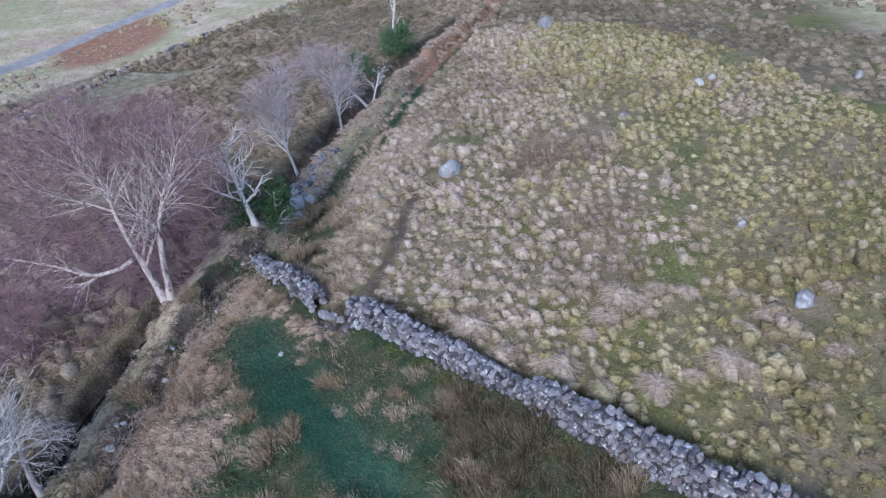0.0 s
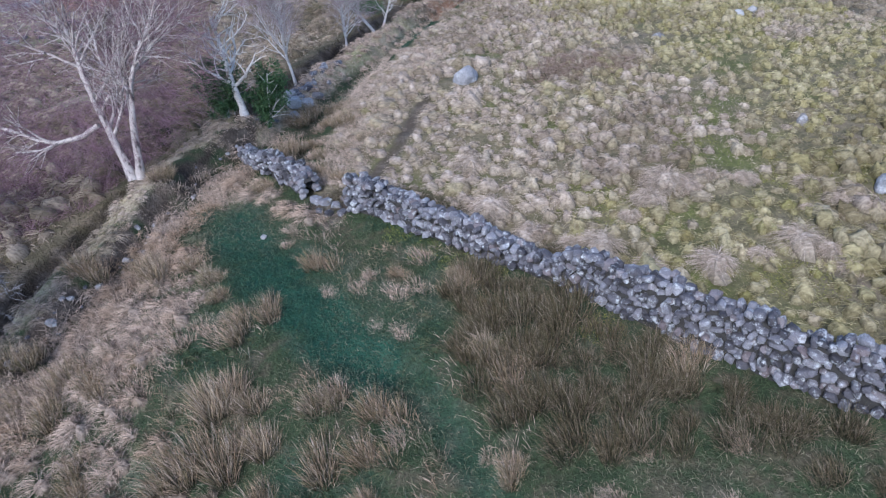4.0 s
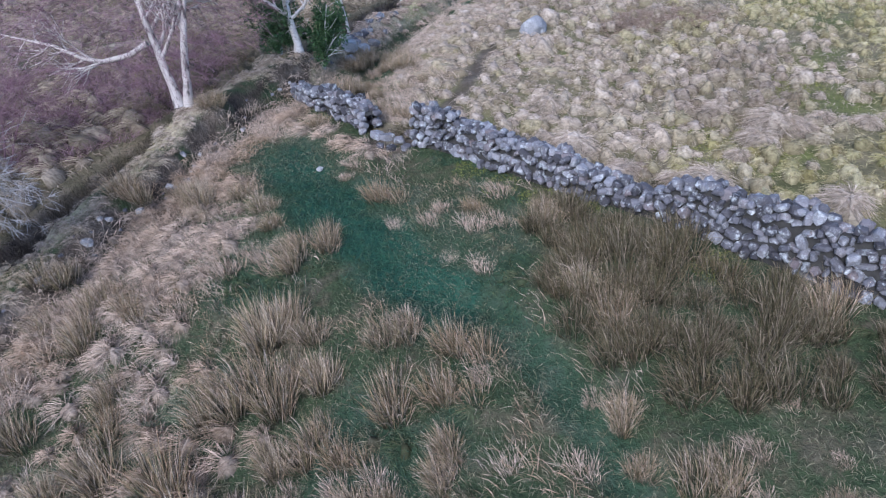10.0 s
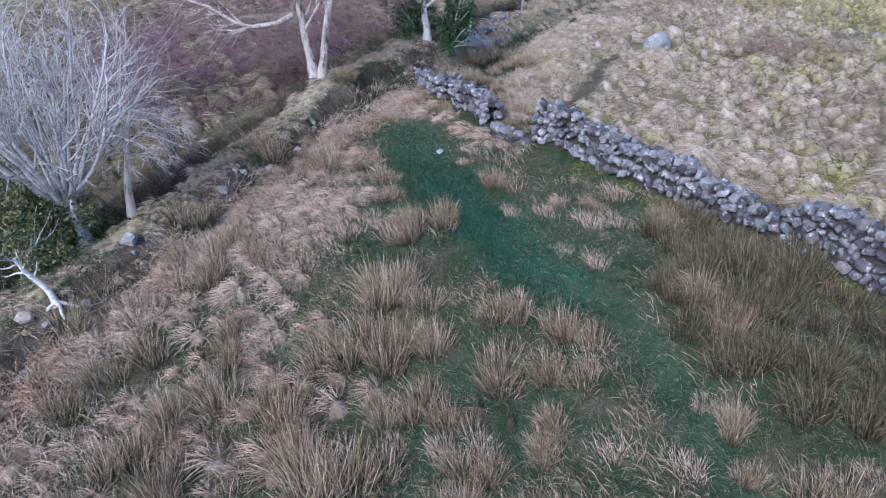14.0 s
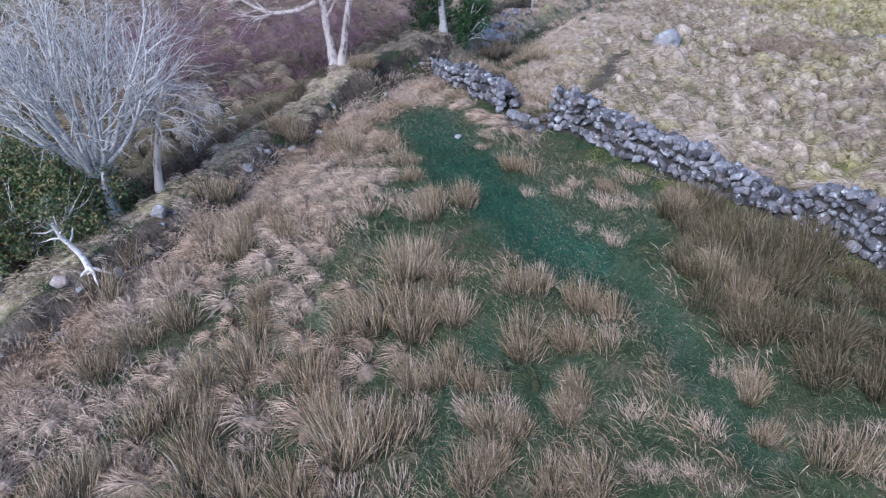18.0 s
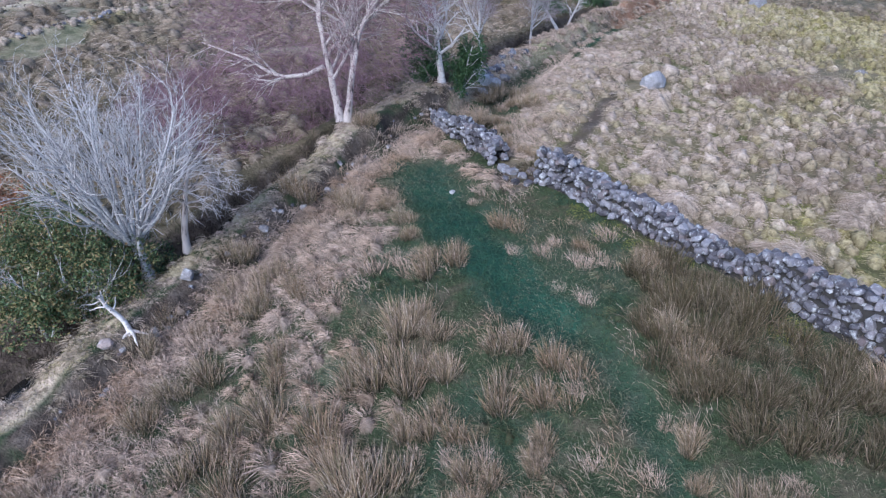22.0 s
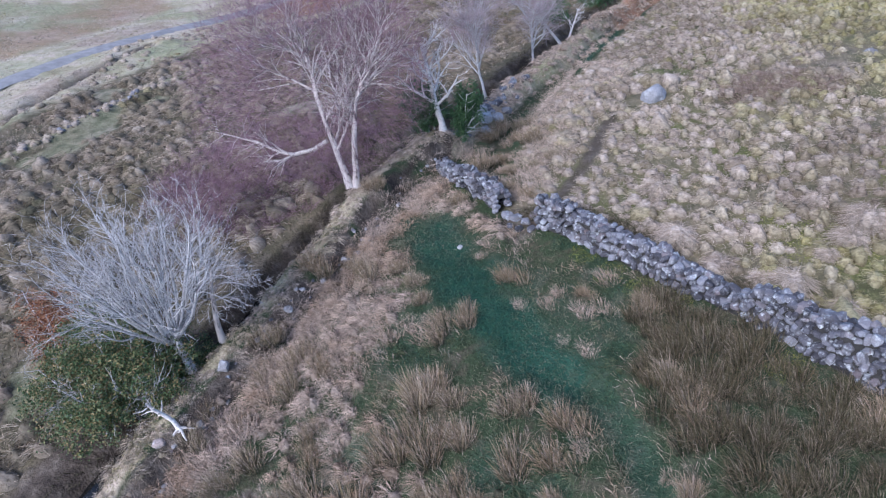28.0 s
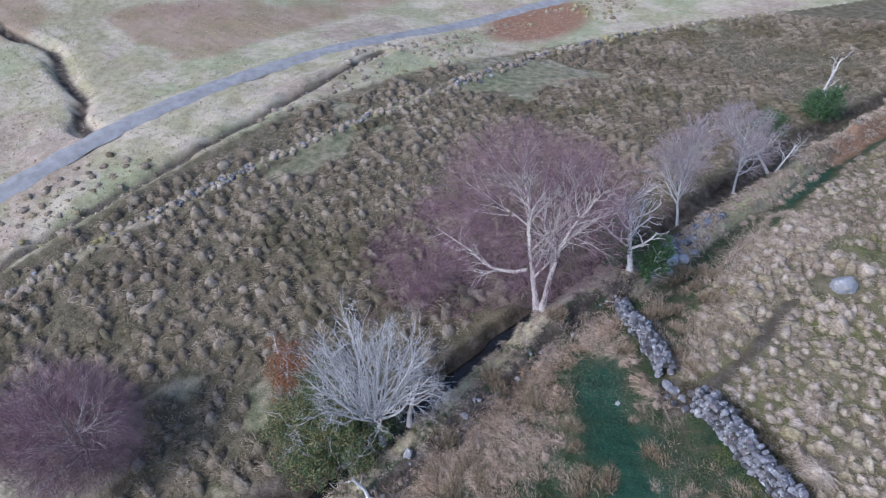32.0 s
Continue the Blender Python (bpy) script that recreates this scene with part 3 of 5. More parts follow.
def zones(x, y):
    """Cover of the ground: wet grass, moor, hill; bare earth, pale grass, rust."""
    bank, _ = along(x, y, BANK)
    north, _ = along(x, y, NORTH_BANK)
    west_line = BANK + NORTH_BANK[1:]
    west, _ = along(x, y, west_line)
    wall, _ = along(x, y, WALL_WEST + WALL_EAST)
    ditch, _ = along(x, y, GREEN_DITCH)
    rim, _ = along(x, y, HUMP_RIM)
    wet, s = along(x, y, WET)
    lush = 0.95 * smooth(1.9, 0.3, np.abs(wet) + 2.2 * (fbm(x, y, 1.5, 80) - 0.45)) + 0.8 * smooth(0.7, 0.25, np.abs(ditch)) * smooth(31, 35, y) * smooth(0.36, 0.5, vnoise(x, y, 6.0, 83)) + 0.4 * smooth(3.0, 1.0, np.hypot((x + 7.2), (y - 14.5)))
    lush = np.maximum(lush, 0.42 * smooth(0.42, 0.55, fbm(x, y, 2.4, 84)) * inside_oval(x, y))
    lush = np.maximum(lush, 0.27 * smooth(3.6, 2.2, np.hypot((x - 2.6) / 1.15, (y - 12.8) / 1.1)))
    lush = np.maximum(lush, 0.2 * smooth(0.45, 0.58, fbm(x, y, 2.0, 85)) * smooth(-2.0, 1.0, x) * (wall > 0.3))
    lush = np.maximum(lush, 0.5 * smooth(0.9, 0.3, np.abs(along(x, y, RUNNEL)[0])))
    lush = np.maximum(lush, 0.5 * smooth(1.2, 0.4, np.hypot((x + 3.4) / 1.2, (y - 9.2) / 2.4)))
    moor = np.maximum(smooth(-0.4, -1.2, west), smooth(0.0, -3.0, rim) * (y > 0) * smooth(0.40, 0.55, fbm(x, y, 7.0, 86)))
    moor = moor * (1 - 0.5 * lawn(x, y))
    green = 0.45 * lawn(x, y)
    hill = smooth(-0.2, 0.4, -wall) * smooth(0.6, 1.4, ditch)
    earth = smooth(0.55, 0.25, np.abs(bank - 0.8)) * smooth(0.25, 0.42, fbm(x, y, 1.2, 88)) * 1.1 + smooth(1.5, 0.6, np.abs(along(x, y, STREAM)[0])) * smooth(0.0, -0.5, bank + 0.3) + 0.95 * smooth(1.3, 0.5, np.hypot(x + 4.6, y - 20.6)) + 0.15 * smooth(0.9, 0.3, np.abs(along(x, y, RUNNEL)[0])) + smooth(0.9, 0.2, np.abs(along(x, y, GULLY)[0])) + 0.8 * smooth(0.9, 0.3, np.abs(along(x, y, OLD_DITCH)[0]))
    earth = earth + 0.75 * smooth(0.6, 0.15, np.abs(along(x, y, TRACK)[0])) + 0.6 * smooth(0.9, 0.3, np.hypot((x - 3.5) / 1.5, y - 30.6))
    earth = earth + 0.9 * smooth(3.4, 1.8, np.abs(along(x, y, STREAM)[0])) * smooth(12.0, 9.0, y) * smooth(-0.4, -0.9, bank)
    far, _ = along(x, y, FAR_WALL)
    pale = smooth(0.8, -1.6, along(x, y, VERGE)[0]) * 0.95
    pale = np.maximum(pale, 0.5 * smooth(0.7, 0.3, np.abs(far)))
    pale = np.maximum(pale, 0.9 * smooth(30, 38, x))
    pale = np.maximum(pale, 0.75 * smooth(1.0, 0.5, np.abs(north - 0.25)))
    pale = np.maximum(pale, 0.85 * smooth(0.65, 0.3, np.abs(bank + 0.2 + 0.5 * (vnoise(x, y, 1.1, 35) - 0.5))) * smooth(0.34, 0.5, fbm(x, y, 0.9, 89)))
    pale = np.maximum(pale, 0.4 * smooth(-5.5, -8.5, x) * smooth(0.42, 0.56, fbm(x, y, 1.6, 82)) * smooth(1.2, 1.8, bank) * (wall > 0.3))
    pale = np.maximum(pale, green)
    rust = 0.9 * smooth(8.0, 4.0, np.hypot((x + 39.0) / 0.9, (y - 72.0) / 1.6)) + 0.8 * smooth(1.4, 0.5, np.abs(north - 0.6)) * smooth(42, 50, y) + 0.5 * smooth(0.45, 0.62, fbm(x, y, 14.0, 31)) * smooth(-56, -60, x)
    return np.clip(np.stack([lush, moor, hill, np.ones_like(x)], -1), 0, 1), np.clip(np.stack([earth, pale, rust, np.ones_like(x)], -1), 0, 1)


idx = np.arange(GX.size).reshape(GX.shape)
quads = np.stack([idx[:-1, :-1], idx[:-1, 1:], idx[1:, 1:], idx[1:, :-1]], -1).reshape(-1, 4)
me = mesh_of("ground", np.stack([GX.ravel(), GY.ravel(), GZ.ravel()], 1), quads, GROUND, True)
za, zb = zones(GX.ravel(), GY.ravel())
me.color_attributes.new("zone", "FLOAT_COLOR", "POINT").data.foreach_set("color", za.astype(np.float32).ravel())
me.color_attributes.new("cover", "FLOAT_COLOR", "POINT").data.foreach_set("color", zb.astype(np.float32).ravel())
tagged(new("ground", me), "rough peaty hill ground with grass, moss and wet hollows", "ground", kind="structure")


def ribbon(name, line, wide, lift, mat, step=1.0):
    """A strip that follows the ground along a line."""
    total, v, f = length_of(line), [], []
    n = int(total / step)
    for i in range(n + 1):
        x, y, a = on_line(line, total * i / n)
        w = wide * (0.5 + 0.06 * math.sin(i * 1.7))
        for k in (-1, -0.4, 0.4, 1):
            px, py = x + math.sin(a) * w * k, y - math.cos(a) * w * k
            v.append((px, py, float(base_height(np.array([x]), np.array([y]))[0]) + lift + (0.0 if abs(k) < 0.9 else -0.06 if lift < 0 else -0.3)))
        if i:
            b = 4 * i
            f += [(b - 4 + j, b - 3 + j, b + 1 + j, b + j) for j in range(3)]
    return mesh_of(name, np.array(v), np.array(f), mat, True)


tagged(new("road", ribbon("road", ROAD, 2.5, 0.3, ASPHALT)), "narrow grey tarmac road across the moor", "road", kind="structure")
tagged(new("stream_water", ribbon("stream_water", STREAM[:9], 1.25, -0.72, WATER)), "dark still water in the narrow peaty stream", "water", kind="structure")


# ---- dry stone walls ----
def stone_mesh(name, r, mat, points=26):
    """A worn stone about one metre across: the hull of points spread over a rounded block."""
    bm = bmesh.new()
    spin = r.uniform(0, 6)
    chip = [Vector(r.normal(size=3)).normalized() for _ in range(5)]
    for i in range(points):
        c = 1 - 2 * (i + 0.5) / points
        a = spin + i * 2.39996
        v = Vector((math.cos(a) * math.sqrt(1 - c * c), math.sin(a) * math.sqrt(1 - c * c), c)) + Vector(r.normal(size=3)) * 0.13
        v.normalize()
        size = 0.52 * r.uniform(0.92, 1.04)
        for n in chip:
            size *= min(1.0, 0.70 / max(0.70, v.dot(n)))
        bm.verts.new(Vector([math.copysign(abs(k) ** 0.66, k) for k in v]) * size)
    hull = bmesh.ops.convex_hull(bm, input=bm.verts)
    bmesh.ops.delete(bm, geom=[g for g in hull["geom_interior"] if isinstance(g, bmesh.types.BMVert)], context="VERTS")
    me = bpy.data.meshes.new(name)
    bm.to_mesh(me)
    bm.free()
    me.materials.append(mat)
    return me


sr = np.random.default_rng(21)
STONES = [stone_mesh("stone", sr, STONE) for _ in range(16)]
PALE_STONES = [stone_mesh("stone", sr, PALE_STONE) for _ in range(6)]


def mesh_arrays(me):
    v = np.empty(len(me.vertices) * 3, np.float32)
    me.vertices.foreach_get("co", v)
    me.calc_loop_triangles()
    f = np.empty(len(me.loop_triangles) * 3, np.int32)
    me.loop_triangles.foreach_get("vertices", f)
    return v.reshape(-1, 3), f.reshape(-1, 3)


def heap(name, placed, mat, parent, label=""):
    """Many stones joined into one part: placed is a list of (mesh, matrix)."""
    v, f, base = [], [], 0
    for me, m in placed:
        a, b = mesh_arrays(me)
        mm = np.array(m)
        v.append(a @ mm[:3, :3].T + mm[:3, 3])
        f.append(b + base)
        base += len(a)
    ob = part(name, mesh_of(name, np.concatenate(v), np.concatenate(f), mat), mat, parent, label)
    ob["kind"] = "stuff"
    return ob


def dry_wall(name, line, tall, thick, label, single, r):
    """A dry stone wall: coursed face stones on both sides, copes on top, a core sheet coloured dark as the shade in the
    gaps. single(s): whether the face stones there are parts of their own.
    """
    x0, y0, _ = on_line(line, 0)
    wall = thing(name, (x0, y0, h1(x0, y0)), label, "stone wall")
    inv = wall.matrix_world.inverted()
    total = length_of(line)
    lone, rest = [], []

    def put(s, off, up, size, tilt, face):
        x, y, a = on_line(line, min(max(s, 0), total))
        px, py = x + math.sin(a) * off, y - math.cos(a) * off
        m = Matrix.Translation((px, py, h1(x, y) - 0.05 + up)) @ Matrix.Rotation(a, 4, "Z") @ Matrix.Rotation(tilt, 4, "Y") @ Matrix.Rotation(r.normal() * 0.18, 4, "X") @ Matrix.Diagonal((*size, 1))
        me = STONES[int(r.integers(len(STONES)))]
        (lone if face and single(s) and len(lone) < 300 else rest).append((me, inv @ m))

    for side in (1, -1):
        up = 0.08
        course = 0
        while up < max(tall(s) for s in np.linspace(0, total, 60)):
            hgt = r.uniform(0.155, 0.215) * (1.15 if course == 0 else 1.0)
            s = r.uniform(-0.1, 0.1)
            while s < total:
                big = r.uniform(0.15, 0.30) if r.uniform() < 0.8 else r.uniform(0.34, 0.5) if r.uniform() < 0.6 else r.uniform(0.1, 0.16)
                if up < tall(s + big / 2) - 0.1:
                    batter = thick / 2 * (1 - 0.22 * up / 1.4)
                    put(s + big / 2, side * (batter - 0.11 + r.normal() * 0.055), up + hgt / 2 + 0.07 * math.sin(s * 1.9 + course * 2.4) + r.normal() * 0.035, (big * 1.04, r.uniform(0.28, 0.40), hgt * r.uniform(0.8, 1.45)), r.normal() * 0.5, side > 0)
                s += big * r.uniform(0.94, 1.12)
            up += hgt * 0.95
            course += 1
    s = 0.1
    while s < total:
        big = r.uniform(0.18, 0.36)
        t = tall(s)
        for off in (-0.13, 0.14):
            put(s + r.normal() * 0.05, off + r.normal() * 0.03, t - 0.02 + r.uniform(-0.05, 0.08), (big * 1.02, r.uniform(0.28, 0.42), r.uniform(0.2, 0.36)), r.normal() * 0.35, True)
        s += big * 0.9
    # Filler sheet behind the stones; its dark colour stands for shade in the gaps.
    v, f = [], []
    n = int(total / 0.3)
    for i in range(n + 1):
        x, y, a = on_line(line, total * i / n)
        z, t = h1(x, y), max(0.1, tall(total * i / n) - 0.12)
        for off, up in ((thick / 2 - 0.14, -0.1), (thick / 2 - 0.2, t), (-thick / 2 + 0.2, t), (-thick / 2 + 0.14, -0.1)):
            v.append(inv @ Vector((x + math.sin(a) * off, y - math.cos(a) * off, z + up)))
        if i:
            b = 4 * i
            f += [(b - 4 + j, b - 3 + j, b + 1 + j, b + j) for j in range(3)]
    part("core", mesh_of("core", np.array(v), np.array(f), GAP_SHADE), GAP_SHADE, wall, "wall core sheet, coloured dark for the shade in the gaps")
    for me, m in lone:
        ob = new("stone", me)
        ob.parent, ob.matrix_local = wall, m
    heap("stones", rest, STONE, wall)
    return wall


def east_height(s):
    x = on_line(WALL_EAST, min(max(s, 0.0), length_of(WALL_EAST)))[0]
    return float(np.interp(x, (-3.8, -3.0, -1.6, 0.6, 1.9, 2.4, 2.8, 3.4, 4.6, 6.0, 14.0), (1.15, 1.25, 1.0, 1.05, 0.75, 0.5, 0.6, 1.05, 1.35, 1.45, 1.35))) + 0.08 * math.sin(s * 2.9) + 0.06 * math.sin(s * 6.1)


def west_height(s):
    return float(np.interp(s, (0, 1.0, 2.5, 4.2, 5.2, 5.9), (0.5, 0.65, 0.85, 0.9, 0.7, 0.4))) + 0.06 * math.sin(s * 4.3)


dry_wall("dry_stone_wall", WALL_EAST, east_height, 0.74, "grey lichened dry stone wall with a low gap, crossing rough pasture", lambda s: 5.0 < s < 15.5, np.random.default_rng(5))
dry_wall("dry_stone_wall", WALL_WEST, west_height, 0.8, "low tumbled end of a dry stone wall beside the bank", lambda s: s > 1.5, np.random.default_rng(6))

# fallen stones in the gap between the two walls
for dx, dy, size in ((-4.3, 20.45, 0.36), (-4.75, 20.75, 0.42), (-4.05, 20.9, 0.36), (-4.5, 20.1, 0.3), (-5.1, 20.9, 0.45), (-4.0, 20.0, 0.32), (-4.9, 20.3, 0.24)):
    ob = tagged(new("fallen_stone", STONES[int(sr.integers(16))]), "grey fallen wall stone lying in the muddy gap", "stone", "fallen stones in the gap")
    ob.matrix_world = Matrix.Translation((dx, dy, h1(dx, dy) + size * 0.22)) @ Matrix.Rotation(sr.uniform(0, 6), 4, "Z") @ Matrix.Diagonal((size * 1.2, size, size * 0.75, 1))

# pale stones along the bank and in the wet hollow
bank_bits = [(*on_line(BANK, s)[:2], s) for s in np.arange(5.0, 23.5, 0.42)]
bank_bits = [(x + sr.uniform(0.45, 1.3), y + sr.normal() * 0.2, sr.uniform(0.07, 0.17)) for x, y, s in bank_bits]
for x, y, size in bank_bits + list(((-13.1, 12.0, 0.42), (-12.1, 14.9, 0.34), (-13.0, 10.1, 0.3), (-13.7, 9.0, 0.35), (-11.6, 16.8, 0.26), (-11.2, 18.0, 0.24), (-10.9, 18.6, 0.28), (-11.3, 19.4, 0.22), (-10.7, 19.3, 0.26), (-12.5, 13.3, 0.2), (-12.2, 13.8, 0.16), (-6.6, 19.0, 0.2), (-11.1, 17.6, 0.18), (-12.6, 11.1, 0.17), (-12.0, 15.9, 0.2))):
    ob = tagged(new("field_stone", (STONES if size < 0.155 else PALE_STONES)[int(sr.integers(6))]), "pale lichened stone lying on the earth bank", "stone", "stones on the bank")
    ob.matrix_world = Matrix.Translation((x, y, h1(x, y) + size * 0.16)) @ Matrix.Rotation(sr.uniform(0, 6), 4, "Z") @ Matrix.Diagonal((size * 1.25, size, size * 0.7, 1))


def boulder(x, y, wide, tall, label, r, mat=BOULDER):
    bm = bmesh.new()
    bmesh.ops.create_icosphere(bm, subdivisions=4, radius=0.5)
    seed = Vector(r.uniform(-50, 50, 3))
    for v in bm.verts:
        d = v.co.normalized()
        k = 1 + 0.28 * noise.noise(d * 1.3 + seed) + 0.10 * noise.noise(d * 4 + seed)
        for cut in range(5):
            nrm = Vector((math.sin(cut * 2.1 + seed.x), math.cos(cut * 1.7 + seed.y), 0.5 + 0.4 * math.sin(cut + seed.z))).normalized()
            over = d.dot(nrm) * k - 0.82
            if over > 0:
                k -= over * 0.85
        v.co = d * 0.5 * k
        v.co.x *= wide
        v.co.y *= wide * 0.85
        v.co.z *= tall * 1.5
    for f in bm.faces:
        f.smooth = True
    me = bpy.data.meshes.new("boulder")
    bm.to_mesh(me)
    bm.free()
    me.materials.append(mat)
    ob = tagged(new("boulder", me), label, "boulder")
    ob.matrix_world = pose(x, y, h1(x, y) + tall * 0.3, 0, 0, float(r.uniform(0, 360)))
    return ob


br = np.random.default_rng(3)
boulder(0.15, 31.3, 1.25, 0.65, "large grey boulder with pale lichen among tussocks", br)
boulder(13.6, 19.1, 0.82, 0.48, "rounded blue-grey boulder standing in mossy grass", br)
boulder(13.0, 24.1, 0.45, 0.4, "small white stone among yellow tussocks", br, PALE_STONE)
boulder(7.8, 56.5, 1.3, 0.9, "grey boulder on the rim of the hill", br)
boulder(15.9, 40.3, 0.8, 0.35, "flat pale stone in the hill grass", br, PALE_STONE)
boulder(16.9, 41.0, 0.6, 0.3, "flat pale stone in the hill grass", br, PALE_STONE)
boulder(27.0, 42.3, 0.7, 0.5, "pale stone beyond the hill", br, PALE_STONE)
boulder(10.3, 36.0, 0.7, 0.3, "flat pale stone in the hill grass", br, PALE_STONE)

# stones showing in the north bank
nb = thing("stone_bank", (-8.1, 31.0, h1(-8.1, 31.0)), "tumbled grey stones in an overgrown earth bank", "stone bank")
inv = nb.matrix_world.inverted()
for i in range(75):
    s = sr.uniform(1.0, 5.0) if i < 35 else sr.uniform(4.5, 9.0) if i < 65 else sr.uniform(9, 30)
    x, y, a = on_line(NORTH_BANK, s)
    off = sr.normal() * 0.4 - 0.15
    x, y = x + math.sin(a) * off, y - math.cos(a) * off
    size = sr.uniform(0.2, 0.45) * (1.05 if 1.5 < s < 4.5 else 0.9)
    ob = new("stone", STONES[int(sr.integers(16))])
    ob.parent = nb
    ob.matrix_local = inv @ Matrix.Translation((x, y, h1(x, y) + size * 0.15)) @ Matrix.Rotation(sr.uniform(0, 6), 4, "Z") @ Matrix.Diagonal((size * 1.3, size, size * 0.8, 1))

for x, y, size in ((-8.0, 29.2, 0.75), (-7.5, 29.9, 0.6), (-8.3, 30.0, 0.55), (-7.8, 28.5, 0.5), (-7.2, 30.8, 0.5)):
    ob = new("stone", PALE_STONES[int(sr.integers(6))])
    ob.parent = nb
    ob.matrix_local = inv @ Matrix.Translation((x, y, h1(x, y) + size * 0.2)) @ Matrix.Rotation(sr.uniform(0, 6), 4, "Z") @ Matrix.Diagonal((size * 1.2, size, size * 0.8, 1))

# the far tumbled wall
fw = thing("tumbled_wall", (-37.4, 30.5, h1(-37.4, 30.5)), "far tumbled wall of pale stones in rough moor grass", "stone wall")
inv = fw.matrix_world.inverted()
placed = []
for i in range(520):
    s = sr.uniform(0, length_of(FAR_WALL))
    dense = 0.05 + 0.6 * float(vnoise(np.array([s]), np.array([0.0]), 6.0, 40)[0] > 0.55)
    if sr.uniform() > dense:
        continue
    x, y, a = on_line(FAR_WALL, s)
    off = sr.normal() * 0.35
    x, y = x + math.sin(a) * off, y - math.cos(a) * off
    size = sr.uniform(0.16, 0.42)
    placed.append((PALE_STONES[int(sr.integers(6))], inv @ Matrix.Translation((x, y, h1(x, y) + size * 0.2)) @ Matrix.Rotation(sr.uniform(0, 6), 4, "Z") @ Matrix.Diagonal((size * 1.3, size, size * 0.8, 1))))
heap("stones", placed, STONE, fw)


# ---- trees ----
def tube(path, radii, sides):
    """A tapered tube along a path of points."""
    path = np.asarray(path, float)
    n = len(path)
    t = np.gradient(path, axis=0)
    t /= np.linalg.norm(t, axis=1, keepdims=True) + 1e-9
    ref = np.where(np.abs(t[:, 2:3]) > 0.9, np.array([[1.0, 0, 0]]), np.array([[0, 0, 1.0]]))
    u = np.cross(t, ref)
    u /= np.linalg.norm(u, axis=1, keepdims=True) + 1e-9
    w = np.cross(t, u)
    a = np.arange(sides) * 2 * np.pi / sides
    v = path[:, None] + np.asarray(radii)[:, None, None] * (np.cos(a)[None, :, None] * u[:, None] + np.sin(a)[None, :, None] * w[:, None])
    i = np.arange(n - 1)[:, None] * sides
    j = np.arange(sides)[None]
    k = (j + 1) % sides
    f = np.stack([i + j, i + k, i + sides + k, i + sides + j], -1).reshape(-1, 4)
    return v.reshape(-1, 3), f


def tubes_mesh(name, branches, mat, sides=6):
    v, f, base = [], [], 0
    for path, radii in branches:
        a, b = tube(path, radii, sides)
        v.append(a), f.append(b + base)
        base += len(a)
    return mesh_of(name, np.concatenate(v), np.concatenate(f), mat, True)


def bough(r, start, way, size, radius, bend=0.25, lift=0.1, n=7, end=0.35):
    """A wandering branch: its points and radii."""
    p, d, pts = np.array(start, float), np.array(way, float), []
    d /= np.linalg.norm(d)
    for i in range(n):
        pts.append(p.copy())
        d = d + r.normal(size=3) * bend * 0.5 + np.array([0, 0, lift])
        d /= np.linalg.norm(d)
        p = p + d * size / (n - 1)
    return np.array(pts), np.linspace(radius, radius * end, n)


def fork(r, parent, count, size, thin, angle, lift, bend, first=0.25, n=6):
    """Branches springing from a parent branch."""
    path, radii = parent
    out = []
    for i in range(count):
        k = first + (1 - first) * (i + r.uniform(0.1, 0.9)) / count
        q = min(k * (len(path) - 1), len(path) - 1.001)
        a, fr = int(q), q - int(q)
        p = path[a] * (1 - fr) + path[a + 1] * fr
        d = path[a + 1] - path[a]
        d /= np.linalg.norm(d)
        side = np.cross(d, r.normal(size=3))
        side /= np.linalg.norm(side) + 1e-9
        way = d * math.cos(angle) + side * math.sin(angle * r.uniform(0.7, 1.3))
        out.append(bough(r, p, way, size * r.uniform(0.6, 1.15) * (1.15 - 0.5 * k), max(0.004, np.interp(q, range(len(radii)), radii) * thin), bend, lift, n))
    return out


def twigs(r, parents, each, size, width, lift=0.0, spread=0.8):
    """Fine twigs as thin two-piece strips from the outer half of branches."""
    roots, ways = [], []
    for path, _ in parents:
        m = len(path)
        q = r.uniform(0.45 * (m - 1), m - 1.001, each)
        a = q.astype(int)
        fr = (q - a)[:, None]
        roots.append(path[a] * (1 - fr) + path[a + 1] * fr)
        d = path[a + 1] - path[a]
        d /= np.linalg.norm(d, axis=1, keepdims=True)
        ways.append(d + spread * r.normal(size=(each, 3)) + np.array([0, 0, lift]))
    roots, ways = np.concatenate(roots), np.concatenate(ways)
    n = len(roots)
    return blades(roots, ways, size * r.uniform(0.5, 1.2, n), np.full(n, width), r.uniform(-0.1, 0.3, n), r)


